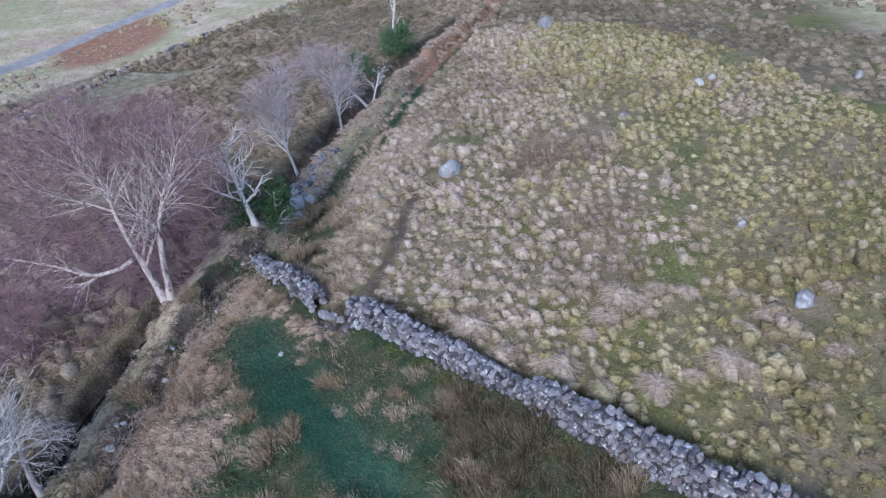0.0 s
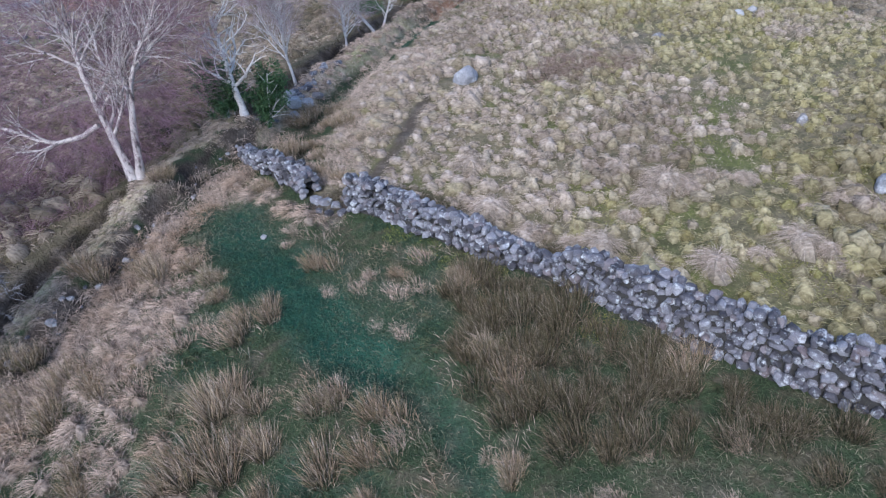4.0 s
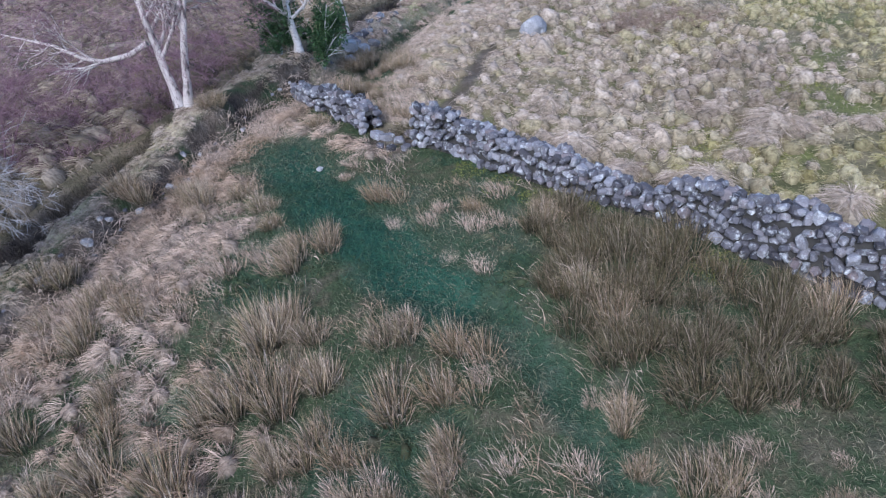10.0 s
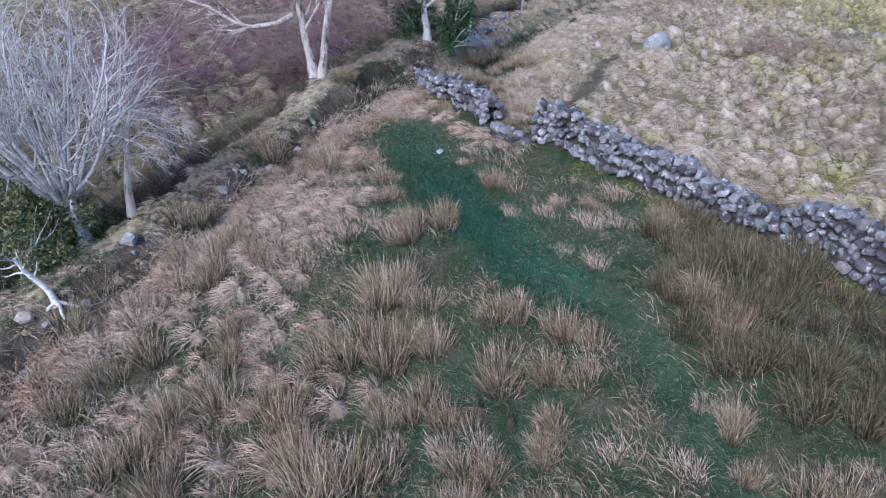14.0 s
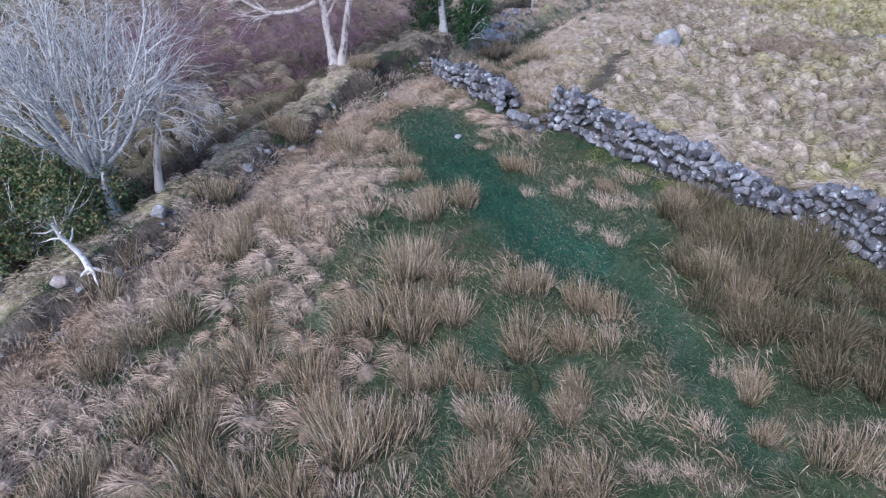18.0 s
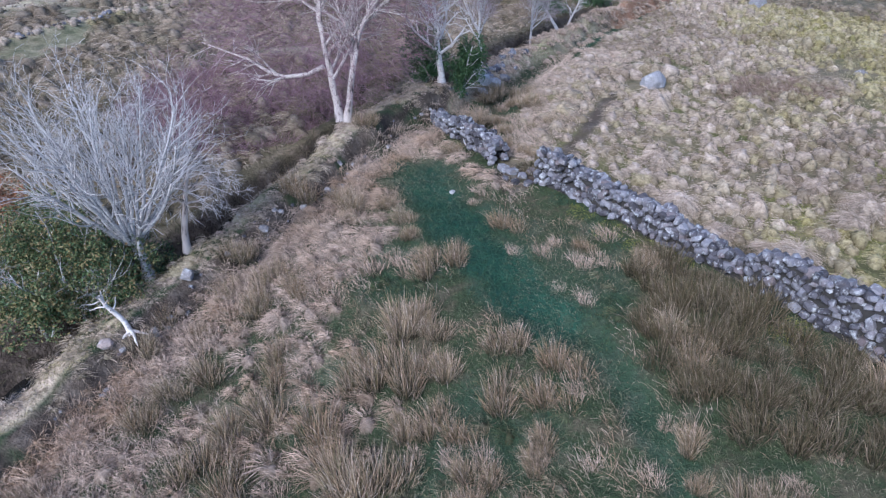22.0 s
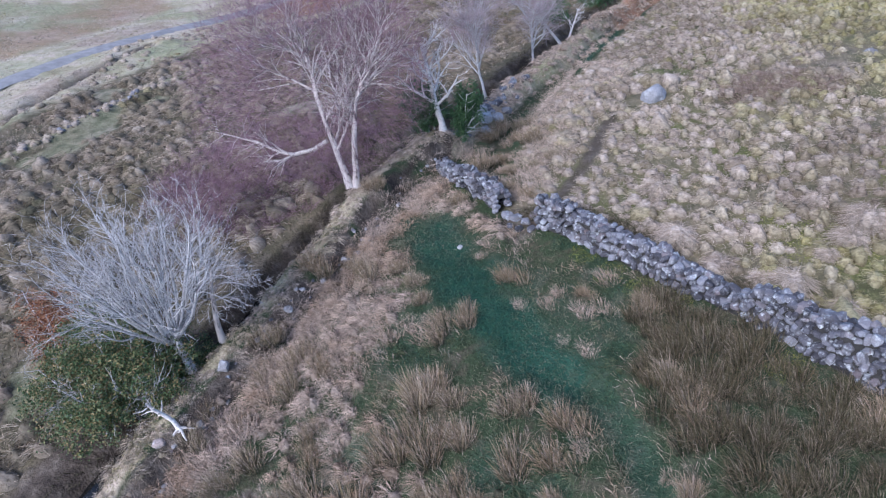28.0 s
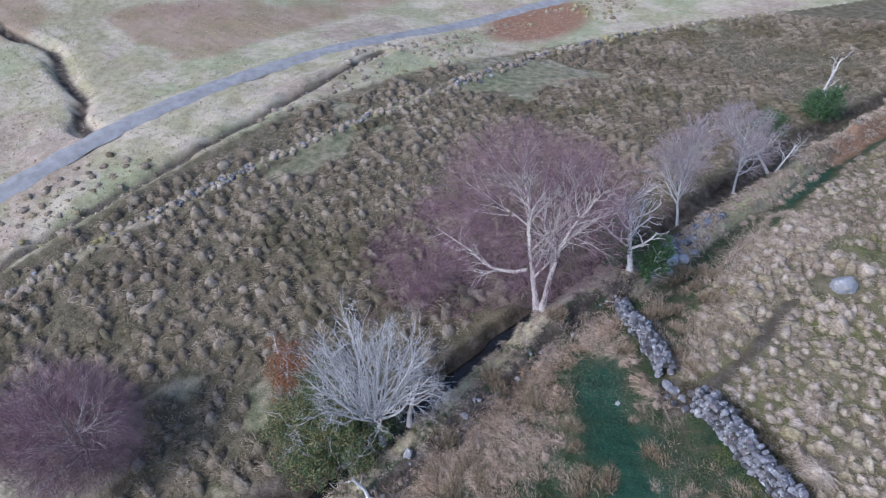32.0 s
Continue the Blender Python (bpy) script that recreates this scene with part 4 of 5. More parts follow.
def bare_tree(name, x, y, label, stems, mats, seed, limb, sub, fine, twig, sink=0.1, bend=0.13, hollow=0.0, rise=0.0, foot=None, haze=None, own=()):
    """A leafless tree. stems: (dx, dy, way, length, radius); limb, sub, fine: (count, length, thin, angle, lift, bend); twig: (each, length, width, spread, lift)."""
    r = np.random.default_rng(seed)
    bark, small = mats
    tree = thing(name, (x, y, h1(x, y) - sink if foot is None else foot), label, "tree")
    groups = []
    for dx, dy, way, size, radius in stems:
        short = rise > 0 and size < 1.5
        trunk = bough(r, (dx, dy, 0.0 if short else rise), way, size, radius, bend, 0.05, 10, 0.3)
        flare = trunk[1].copy()
        flare[0] *= 1.35
        t = part("trunk", tubes_mesh("trunk", [(trunk[0], flare)], bark, 9), bark, tree)
        if short:
            continue
        limbs = fork(r, trunk, limb[0], limb[1], limb[2], limb[3], limb[4], limb[5], limb[6], 8)
        groups.append((t, fork(r, (trunk[0][4:], trunk[1][4:]), sub[0], *sub[1:], 0.2, 5)))
        for b in limbs:
            groups.append((part("limb", tubes_mesh("limb", [b], bark, 6), bark, tree), fork(r, b, sub[0], *sub[1:], 0.2, 5)))
    for b in own:
        groups.append((part("limb", tubes_mesh("limb", [b], bark, 7), bark, tree), fork(r, b, 11, 1.5, 0.6, 0.7, 0.05, 0.3, 0.25, 5)))
    subs = [b for _, g in groups for b in g]
    if len(subs) <= 300:
        for owner, g in groups:
            for b in g:
                part("branch", tubes_mesh("branch", [b], bark, 5), bark, owner)
    else:
        part("branch_mass", tubes_mesh("branch_mass", subs, bark, 5), bark, tree)["kind"] = "stuff"
    fines = [q for b in subs for q in fork(r, b, fine[0], *fine[1:], 0.25, 4)]
    part("branchlet_mass", tubes_mesh("branchlet_mass", fines, bark, 3), bark, tree)["kind"] = "stuff"
    if hollow:
        fines = [q for q in fines if math.hypot(q[0][-1][0], q[0][-1][1]) > hollow or q[0][-1][2] > 3.2 * hollow]
    v, f, tip = twigs(r, fines, twig[0], twig[1], twig[2], twig[4], twig[3])
    if haze:
        (ox, oy, oz), (ax, ay, az), count = haze
        way = r.normal(size=(count, 3))
        way /= np.linalg.norm(way, axis=1, keepdims=True)
        at = way * (r.uniform(0.12, 1.0, count) ** 0.42)[:, None]
        roots = at * (ax, ay, az) + (ox, oy, oz)
        clump_way = np.stack([np.sin(roots[:, 1] * 2.1 + roots[:, 2] * 1.3), np.sin(roots[:, 0] * 1.9 + 2.0), np.sin(roots[:, 0] + roots[:, 1] * 1.7)], 1)
        more = blades(roots, at + 0.5 * clump_way + 0.6 * r.normal(size=(count, 3)) + (0, 0, 0.25), r.uniform(0.5, 1.2, count), np.full(count, twig[2]), r.uniform(-0.2, 0.5, count), r)
        v, f, tip = joined([(v, f, tip), more])
    part("twig_mass", mesh_of("twig_mass", v, f, small), small, tree)["kind"] = "stuff"
    return tree


def ring(count, out, size, radius, spin=0.0, deep=0.75):
    """Stems that lean out from one foot."""
    return [(0.22 * math.sin(a), 0.18 * math.cos(a), (out * math.sin(a), out * deep * math.cos(a), 1), size * (0.92 + 0.16 * math.sin(5 * a)), radius) for a in spin + np.arange(count) * 2 * math.pi / count]


bare_tree("birch_tree", -12.15, 21.6, "twin-stemmed leafless birch with pale bark and purple twigs, on the bank", [(-0.1, 0, (-0.38, 0.15, 1), 6.5, 0.16), (0.15, 0.1, (0.10, 0.15, 1), 6.6, 0.15)], (BIRCH, TWIG_PURPLE), 11, (10, 4.0, 0.6, 0.85, 0.08, 0.25, 0.22), (8, 2.2, 0.66, 0.65, 0.05, 0.3), (6, 1.1, 0.75, 0.7, 0.02, 0.3), (8, 0.9, 0.009, 0.8, 0.0), bend=0.19, hollow=2.4, foot=0.3, haze=((-1.7, 1.2, 4.6), (5.0, 4.6, 4.4), 12500), own=[(np.array([(-0.85, 0.1, 2.15), (-1.5, 0.0, 1.75), (-2.5, -0.1, 1.5), (-3.2, -0.1, 1.6), (-4.2, 0.0, 1.95), (-5.4, 0.2, 2.05), (-6.5, 0.3, 2.2)]), np.array([0.10, 0.095, 0.085, 0.07, 0.055, 0.035, 0.015]))])
bare_tree("willow_tree", -14.7, 12.15, "many-stemmed leafless grey willow spreading like a fan", [(0, 0, (-0.42, 0.12, 1), 1.45, 0.19), (0.12, -0.12, (-0.3, 0.1, 1), 1.4, 0.13), (-0.1, 0.1, (-0.5, 0.2, 1), 1.45, 0.14)] + [(x - 0.55, y + 0.15, w, s, q) for x, y, w, s, q in ring(12, 0.95, 4.3, 0.065, 0.0, 0.9) + ring(10, 0.5, 4.5, 0.065, 0.3, 0.9) + ring(6, 0.2, 4.5, 0.06, 0.9, 1.0)], (ASH, TWIG_GREY), 12, (4, 2.3, 0.68, 0.5, 0.06, 0.3, 0.25), (5, 1.3, 0.66, 0.6, 0.04, 0.36), (2, 0.65, 0.7, 0.6, 0.02, 0.3), (1, 0.35, 0.012, 0.6, 0.0), bend=0.13, rise=1.15, foot=-1.95)
bare_tree("small_birch_tree", -14.05, 13.35, "small white-barked birch with drooping bare branches", [(0, 0, (-0.05, 0.05, 1), 3.3, 0.13)], (BIRCH, TWIG_GREY), 13, (9, 1.7, 0.45, 1.15, -0.02, 0.35, 0.55), (5, 0.9, 0.55, 0.7, -0.08, 0.3), (4, 0.5, 0.6, 0.7, -0.1, 0.3), (4, 0.35, 0.010, 0.6, -0.2), foot=-1.55)
bare_tree("dead_tree", -9.35, 26.4, "bleached dead tree with thick antler-like branches", [(0, 0, (-0.14, 0.1, 1), 4.2, 0.17)], (DEAD, DEAD), 14, (14, 2.4, 0.62, 1.0, 0.12, 0.35, 0.28), (5, 1.0, 0.66, 0.8, 0.08, 0.4), (2, 0.4, 0.66, 0.7, 0.0, 0.4), (1, 0.2, 0.012, 0.6, 0.1))
bare_tree("rowan_tree", -9.0, 33.6, "leafless pale tree with a fine upswept crown", [(0, 0, (-0.12, 0.1, 1), 4.6, 0.085)], (ASH, TWIG_PINK), 15, (17, 2.7, 0.62, 0.7, 0.08, 0.15, 0.25), (8, 1.3, 0.6, 0.55, 0.03, 0.2), (5, 0.7, 0.6, 0.5, 0.0, 0.2), (7, 0.6, 0.011, 0.5, 0.1))
bare_tree("rowan_tree", -7.3, 39.9, "leafless grey-pink tree with a fine spreading crown", [(0, 0, (-0.15, 0.1, 1), 4.4, 0.09)], (ASH, TWIG_PINK), 16, (17, 2.9, 0.6, 0.9, 0.08, 0.2, 0.22), (8, 1.3, 0.6, 0.6, 0.03, 0.25), (5, 0.7, 0.6, 0.6, 0.0, 0.2), (7, 0.6, 0.011, 0.6, 0.1))
bare_tree("thorn_tree", -5.9, 42.6, "low crooked pale dead thorn leaning over the bank", [(0, 0, (-0.7, 0.1, 0.8), 3.0, 0.11), (0.3, 0.3, (0.3, 0.2, 1), 2.4, 0.09)], (DEAD, DEAD), 17, (6, 1.5, 0.5, 0.9, 0.08, 0.4, 0.3), (4, 0.8, 0.5, 0.8, 0.0, 0.4), (2, 0.4, 0.6, 0.7, 0.0, 0.4), (2, 0.3, 0.012, 0.6, 0.0))
bare_tree("dead_tree", -5.2, 56.0, "pale dead tree with upright broken branches", [(0, 0, (0.0, 0.1, 1), 4.6, 0.13)], (DEAD, DEAD), 18, (7, 1.7, 0.5, 0.7, 0.15, 0.3, 0.35), (4, 0.7, 0.5, 0.7, 0.1, 0.3), (2, 0.4, 0.6, 0.7, 0.0, 0.4), (1, 0.3, 0.014, 0.6, 0.1))
bare_tree("birch_tree", -18.6, 20.0, "low bushy leafless birch with purple twigs", ring(5, 0.6, 2.8, 0.04), (TWIG_PURPLE, TWIG_PURPLE), 19, (6, 1.7, 0.5, 0.6, 0.05, 0.25, 0.2), (5, 1.0, 0.5, 0.7, 0.0, 0.3), (3, 0.6, 0.6, 0.7, 0.0, 0.3), (6, 0.7, 0.008, 0.8, 0.0))
bare_tree("birch_tree", -26.3, 4.0, "leafless birch with pale stems and a purple haze of twigs", [(-0.2, 0, (-0.35, 0.1, 1), 4.8, 0.09), (0.2, 0.2, (0.3, 0.1, 1), 5.0, 0.09)], (BIRCH, TWIG_PURPLE), 20, (9, 2.8, 0.5, 0.8, 0.06, 0.22, 0.2), (7, 1.6, 0.5, 0.75, 0.0, 0.3), (4, 0.9, 0.6, 0.7, 0.0, 0.3), (6, 0.8, 0.010, 0.8, 0.0), haze=((-0.3, 0.3, 3.0), (3.2, 3.0, 2.6), 15000))


def leafy_bush(name, x, y, label, blobs, mat, seed, count, leaf, category="bush"):
    """An evergreen bush: bare stems and some thousands of folded leaves in uneven clumps. blobs: (dx, dy, dz, rx, ry, rz)."""
    r = np.random.default_rng(seed)
    bush = thing(name, (x, y, h1(x, y) - 0.05), label, category)
    stems = []
    for dx, dy, dz, rx, ry, rz in blobs:
        stems.append(bough(r, (dx * 0.3, dy * 0.3, 0), (dx * 0.7 + 0.01, dy * 0.7, dz + rz * 0.4), 1.25 * math.dist((dx * 0.3, dy * 0.3, 0), (dx, dy, dz + rz * 0.5)), 0.05, 0.3, 0.05))
    stems += [b for s in stems for b in fork(r, s, 7, 1.2, 0.5, 0.8, 0.05, 0.3)]
    part("stem_mass", tubes_mesh("stem_mass", stems, ASH, 5), ASH, bush)["kind"] = "stuff"
    v = []
    for dx, dy, dz, rx, ry, rz in blobs:
        n = int(count * rx * ry * rz / sum(b[3] * b[4] * b[5] for b in blobs))
        clumps = r.normal(size=(max(6, n // 40), 3))
        clumps /= np.linalg.norm(clumps, axis=1, keepdims=True)
        clumps *= r.uniform(0.3, 1.12, (len(clumps), 1))
        c = clumps[r.integers(len(clumps), size=n)] + 0.125 * r.normal(size=(n, 3))
        v.append(c * (rx, ry, rz) + (dx, dy, dz))
    c = np.concatenate(v)
    c = c[c[:, 2] > 0.02]
    n = len(c)
    out = r.normal(size=(n, 3)) + (0, 0, 0.5)
    out /= np.linalg.norm(out, axis=1, keepdims=True)
    side = np.cross(out, r.normal(size=(n, 3)))
    side /= np.linalg.norm(side, axis=1, keepdims=True)
    up = np.cross(out, side)
    s = leaf * r.uniform(0.6, 1.3, (n, 1))
    vv = np.stack([c - up * s, c + side * s * 0.55 + out * s * 0.2, c + up * s, c - side * s * 0.55 + out * s * 0.2], 1).reshape(-1, 3)
    f = np.array([[0, 1, 2], [0, 2, 3]])[None] + 4 * np.arange(n)[:, None, None]
    part("leaves", mesh_of("leaves", vv, f.reshape(-1, 3), mat), mat, bush)["kind"] = "stuff"
    return bush


leafy_bush("holly_bush", -16.4, 11.0, "dense green and yellowish holly bush overhanging the stream", [(0, 0, 1.7, 1.7, 1.4, 1.4), (1.3, -0.5, 1.2, 1.1, 1.0, 0.9), (-1.6, 0.3, 1.7, 1.5, 1.3, 1.3), (0.9, 0.4, 1.9, 0.7, 0.7, 0.8), (-0.9, -0.6, 2.6, 0.8, 0.8, 0.7), (0.8, 1.5, 1.0, 1.2, 1.0, 1.0), (-0.5, -1.5, 0.8, 1.5, 1.2, 1.0), (1.6, 1.9, 0.6, 0.8, 0.8, 0.7), (-2.4, -0.8, 0.9, 1.2, 1.2, 1.0), (-2.6, 1.6, 1.3, 1.3, 1.2, 1.2), (2.0, 0.7, 0.5, 0.8, 0.7, 0.6), (1.9, -0.3, 1.1, 1.0, 0.9, 0.9), (1.3, 1.0, 1.7, 0.9, 0.8, 0.8), (0.2, -1.8, 1.3, 1.1, 0.9, 0.9)], HOLLY, 30, 42000, 0.05)
for x, y, lean, seed in ((-15.2, 10.0, 0.3, 51), (-16.6, 9.6, -0.4, 52), (-18.6, 11.2, -0.7, 53), (-17.6, 12.2, -0.3, 54)):
    bare_tree("dead_shrub", x, y, "small grey dead shrub with tangled twigs growing through the holly", [(0, 0, (lean, 0.1, 1), 2.3, 0.05), (0.1, 0.1, (-lean * 0.4, 0.5, 1), 1.9, 0.04)], (ASH, TWIG_GREY), seed, (6, 1.2, 0.55, 0.9, 0.0, 0.4, 0.4), (4, 0.6, 0.6, 0.8, 0.0, 0.4), (3, 0.35, 0.6, 0.7, 0.0, 0.4), (2, 0.2, 0.010, 0.6, 0.0))
leafy_bush("russet_bush", -20.6, 12.0, "small bush with withered russet leaves beside the holly", [(0, 0, 1.5, 1.1, 1.1, 1.2), (-0.9, 0.8, 1.9, 0.9, 0.9, 1.0), (0.8, -0.4, 1.2, 0.9, 0.9, 0.9), (0.3, 0.9, 2.1, 0.8, 0.8, 0.8)], RUSSET, 31, 7500, 0.045)
leafy_bush("ivy_bush", -10.0, 26.5, "dark green ivy and holly round the foot of the dead tree", [(-0.5, 0.2, 1.7, 0.95, 0.8, 0.95), (0.3, 0.4, 1.1, 0.6, 0.6, 0.7), (-0.2, -0.1, 0.7, 0.7, 0.6, 0.6)], IVY, 32, 6500, 0.06)
leafy_bush("ivy_bush", -8.6, 26.9, "dark green holly beside the dead tree", [(0.3, 0.3, 1.8, 0.8, 0.8, 1.0), (0.1, 0, 0.9, 0.6, 0.55, 0.7)], IVY, 33, 5500, 0.06)
leafy_bush("yew_bush", -5.0, 55.2, "dark green conifer bush beside the bank", [(0, 0, 1.1, 1.5, 1.3, 1.3), (0.6, 0.4, 1.9, 0.9, 0.9, 0.8)], IVY, 34, 6000, 0.07)
leafy_bush("gorse_bush", -7.6, 49.5, "green gorse bush below the bank", [(0, 0, 0.9, 1.3, 1.2, 1.0)], IVY, 35, 4000, 0.07)


def stump(x, y, label, seed, size, way):
    r = np.random.default_rng(seed)
    s = thing("dead_stump", (x, y, h1(x, y) - 0.1), label, "tree stump")
    trunk = bough(r, (0, 0, 0), way, size, 0.09, 0.35, 0.05, 8, 0.45)
    trunk[1][0] *= 1.4
    part("trunk", tubes_mesh("trunk", [trunk], DEAD, 8), DEAD, s)
    limbs = fork(r, trunk, 7, 0.7, 0.5, 1.0, 0.0, 0.5, 0.5)
    for b in limbs:
        part("branch", tubes_mesh("branch", [b], DEAD, 5), DEAD, s)
    for a in (0.4, 2.1, 3.9, 5.2):
        part("root", tubes_mesh("root", [bough(r, (0, 0, 0.15), (math.sin(a), math.cos(a), -0.35), 0.5, 0.06, 0.3, -0.05)], DEAD, 5), DEAD, s)
    return s


stump(-13.35, 9.6, "bleached leaning dead stump with gnarled branches on the bank", 41, 1.6, (-0.45, 0.3, 1))
stump(-15.05, 9.7, "short pale broken stump beside the holly", 42, 0.8, (-0.15, 0.0, 1))
stump(-14.4, 11.6, "pale dead stem at the foot of the willow", 43, 0.9, (-0.15, 0.0, 1))


# ---- grass: rushes, tussocks, turf ----
gr = np.random.default_rng(77)
WIND = np.array([-0.30, 0.22, 0.0])


def rush_mesh(name, r, count, radius, tall, mat, lean=1.0, width=0.009, splay=0.28):
    """A dense brush of rush stems from two or three crowded feet, leaning in the wind."""
    feet = np.concatenate([[[0.0, 0.0]], r.normal(size=(2, 2)) * radius * 0.38])
    own = r.integers(3, size=count)
    a, k = r.uniform(0, 2 * np.pi, count), np.sqrt(r.uniform(0, 1, count))
    spot = np.stack([np.cos(a), np.sin(a)], 1) * (k * radius * np.array([0.55, 0.42, 0.36])[own])[:, None]
    roots = np.concatenate([feet[own] + spot, np.full((count, 1), -0.08)], 1)
    dirs = np.stack([np.cos(a) * k * splay, np.sin(a) * k * splay, np.ones(count)], 1) + WIND * lean + 0.19 * r.normal(size=(count, 3))
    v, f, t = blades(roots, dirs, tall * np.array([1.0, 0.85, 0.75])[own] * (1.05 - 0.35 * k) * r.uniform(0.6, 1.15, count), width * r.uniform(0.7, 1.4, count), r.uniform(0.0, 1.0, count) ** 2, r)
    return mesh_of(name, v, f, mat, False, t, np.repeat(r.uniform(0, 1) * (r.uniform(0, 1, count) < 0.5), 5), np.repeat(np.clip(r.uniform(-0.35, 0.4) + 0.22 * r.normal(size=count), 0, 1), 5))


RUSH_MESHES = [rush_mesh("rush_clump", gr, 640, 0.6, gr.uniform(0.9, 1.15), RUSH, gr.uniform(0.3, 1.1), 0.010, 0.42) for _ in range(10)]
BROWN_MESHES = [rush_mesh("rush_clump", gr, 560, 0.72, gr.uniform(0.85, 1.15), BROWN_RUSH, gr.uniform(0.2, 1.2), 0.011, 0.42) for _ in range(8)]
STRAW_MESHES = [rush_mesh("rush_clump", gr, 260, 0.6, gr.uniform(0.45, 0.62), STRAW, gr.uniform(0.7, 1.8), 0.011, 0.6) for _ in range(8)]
CLUMPS = [(-2.8, 10.0, 1.1), (-1.8, 10.2, 1.0), (-1.7, 11.4, 1.0), (-3.2, 11.7, 1.1), (-5.9, 11.9, 1.25), (-4.9, 11.9, 0.95), (-6.7, 10.1, 1.0), (-6.0, 10.5, 1.2), (-5.3, 10.3, 1.2), (-4.6, 10.8, 0.9), (-4.2, 9.3, 0.9), (-3.6, 8.9, 0.8), (-4.8, 8.9, 0.8), (-1.5, 9.1, 0.75), (-1.6, 8.5, 0.75), (-7.0, 8.4, 1.35), (-8.4, 8.6, 1.15), (-5.4, 7.0, 1.5), (-4.9, 7.2, 1.2), (-9.3, 6.8, 1.0), (-8.4, 6.3, 1.0), (-9.2, 7.9, 1.0), (-11.4, 7.4, 0.9), (-10.6, 11.9, 1.0), (-7.0, 5.7, 0.95), (-6.1, 5.8, 1.1), (-9.9, 4.9, 1.1), (-7.8, 5.4, 1.1), (-5.6, 12.3, 1.1), (-4.3, 10.8, 0.9), (-2.9, 7.9, 0.85), (-2.4, 7.9, 0.65), (-2.7, 7.1, 0.75), (-3.1, 6.7, 0.85), (-1.0, 7.0, 0.95), (-1.7, 6.8, 0.85), (2.7, 8.2, 1.1), (4.6, 7.8, 0.6), (-7.8, 16.8, 0.8), (-9.7, 17.2, 1.0), (-4.4, 17.2, 0.95), (-5.4, 15.1, 0.9), (-6.1, 14.6, 1.0), (-10.6, 9.2, 1.0), (-11.3, 8.3, 0.9), (-9.0, 9.9, 0.8)]
PALE_CLUMPS = [(-4.4, 8.3, 0.65), (-3.5, 8.4, 0.9), (-2.6, 8.3, 0.8), (-4.3, 6.4, 0.95), (-0.3, 7.4, 0.6), (0.1, 7.4, 0.6), (1.0, 8.7, 0.85), (1.2, 10.2, 0.55), (3.7, 8.9, 0.75), (4.7, 9.8, 0.65), (5.0, 8.7, 0.45), (6.0, 8.7, 0.75), (3.7, 7.9, 0.75), (5.3, 7.8, 0.75), (6.7, 9.9, 0.8), (3.3, 8.1, 0.6), (0.7, 7.6, 0.6), (1.1, 7.4, 0.6), (-5.7, 19.3, 0.8), (-7.3, 14.9, 0.75), (-2.6, 15.8, 0.8), (-1.4, 15.4, 0.9), (-2.0, 14.4, 0.75), (-1.1, 13.9, 0.8), (-2.4, 16.4, 0.75), (-1.0, 15.8, 0.75), (-1.3, 8.5, 0.8), (-2.8, 12.5, 0.7)]


def clump(meshes, x, y, size, label, tall=1.0):
    ob = tagged(new("rush_clump", meshes[int(gr.integers(len(meshes)))]), label, "rushes", "rush clumps")
    ob.matrix_world = Matrix.Translation((x, y, h1(x, y))) @ Matrix.Rotation(gr.uniform(-0.5, 0.5), 4, "Z") @ Matrix.Diagonal((size, size, size * tall, 1))


for x, y, wide in CLUMPS:
    clump(RUSH_MESHES, x, y, wide, "straw-coloured rush clump leaning in rough wet pasture", gr.uniform(0.9, 1.15))
for x, y, wide in PALE_CLUMPS:
    clump(STRAW_MESHES, x, y, wide, "pale bleached grass tuft in rough wet pasture")
for x, y in zip(*scatter(gr, -7.4, -3.2, 22.2, 31.0, 0.95, lambda x, y: (along(x, y, WALL_WEST)[0] < -0.7) & (along(x, y, NORTH_BANK)[0] > 1.0))):
    clump(STRAW_MESHES if gr.uniform() < 0.6 else RUSH_MESHES, x, y, gr.uniform(0.6, 1.15), "brown and straw rough grass clump behind the wall end")
for x, y in zip(*scatter(gr, -14.5, -8.5, 4.0, 25.0, 0.85, lambda x, y: (np.abs(along(x, y, BANK)[0] - 1.9) < 0.65) & (along(x, y, WALL_WEST)[0] > 0.6))):
    clump(STRAW_MESHES, x, y, gr.uniform(0.8, 1.3), "straw-coloured grass clump at the foot of the bank")
for x, y in zip(*scatter(gr, -10.0, -2.0, 12.5, 21.0, 2.5, lambda x, y: np.abs(along(x, y, WET)[0]) < 2.4)):
    clump(STRAW_MESHES, x, y, gr.uniform(0.35, 0.7), "small bleached tuft in the wet hollow")
MASS = [(-0.3, 15.4), (0.9, 16.6), (2.4, 15.7), (4.3, 13.7), (5.9, 12.2), (5.4, 11.2), (4.6, 9.9), (3.4, 9.9), (2.3, 10.7), (0.8, 11.6), (0.1, 13.7)]


def inside(x, y, poly):
    n = np.zeros(np.shape(x), bool)
    for (ax, ay), (bx, by) in zip(poly, poly[1:] + poly[:1]):
        n ^= ((ay > y) != (by > y)) & (x < (bx - ax) * (y - ay) / (by - ay + 1e-12) + ax)
    return n


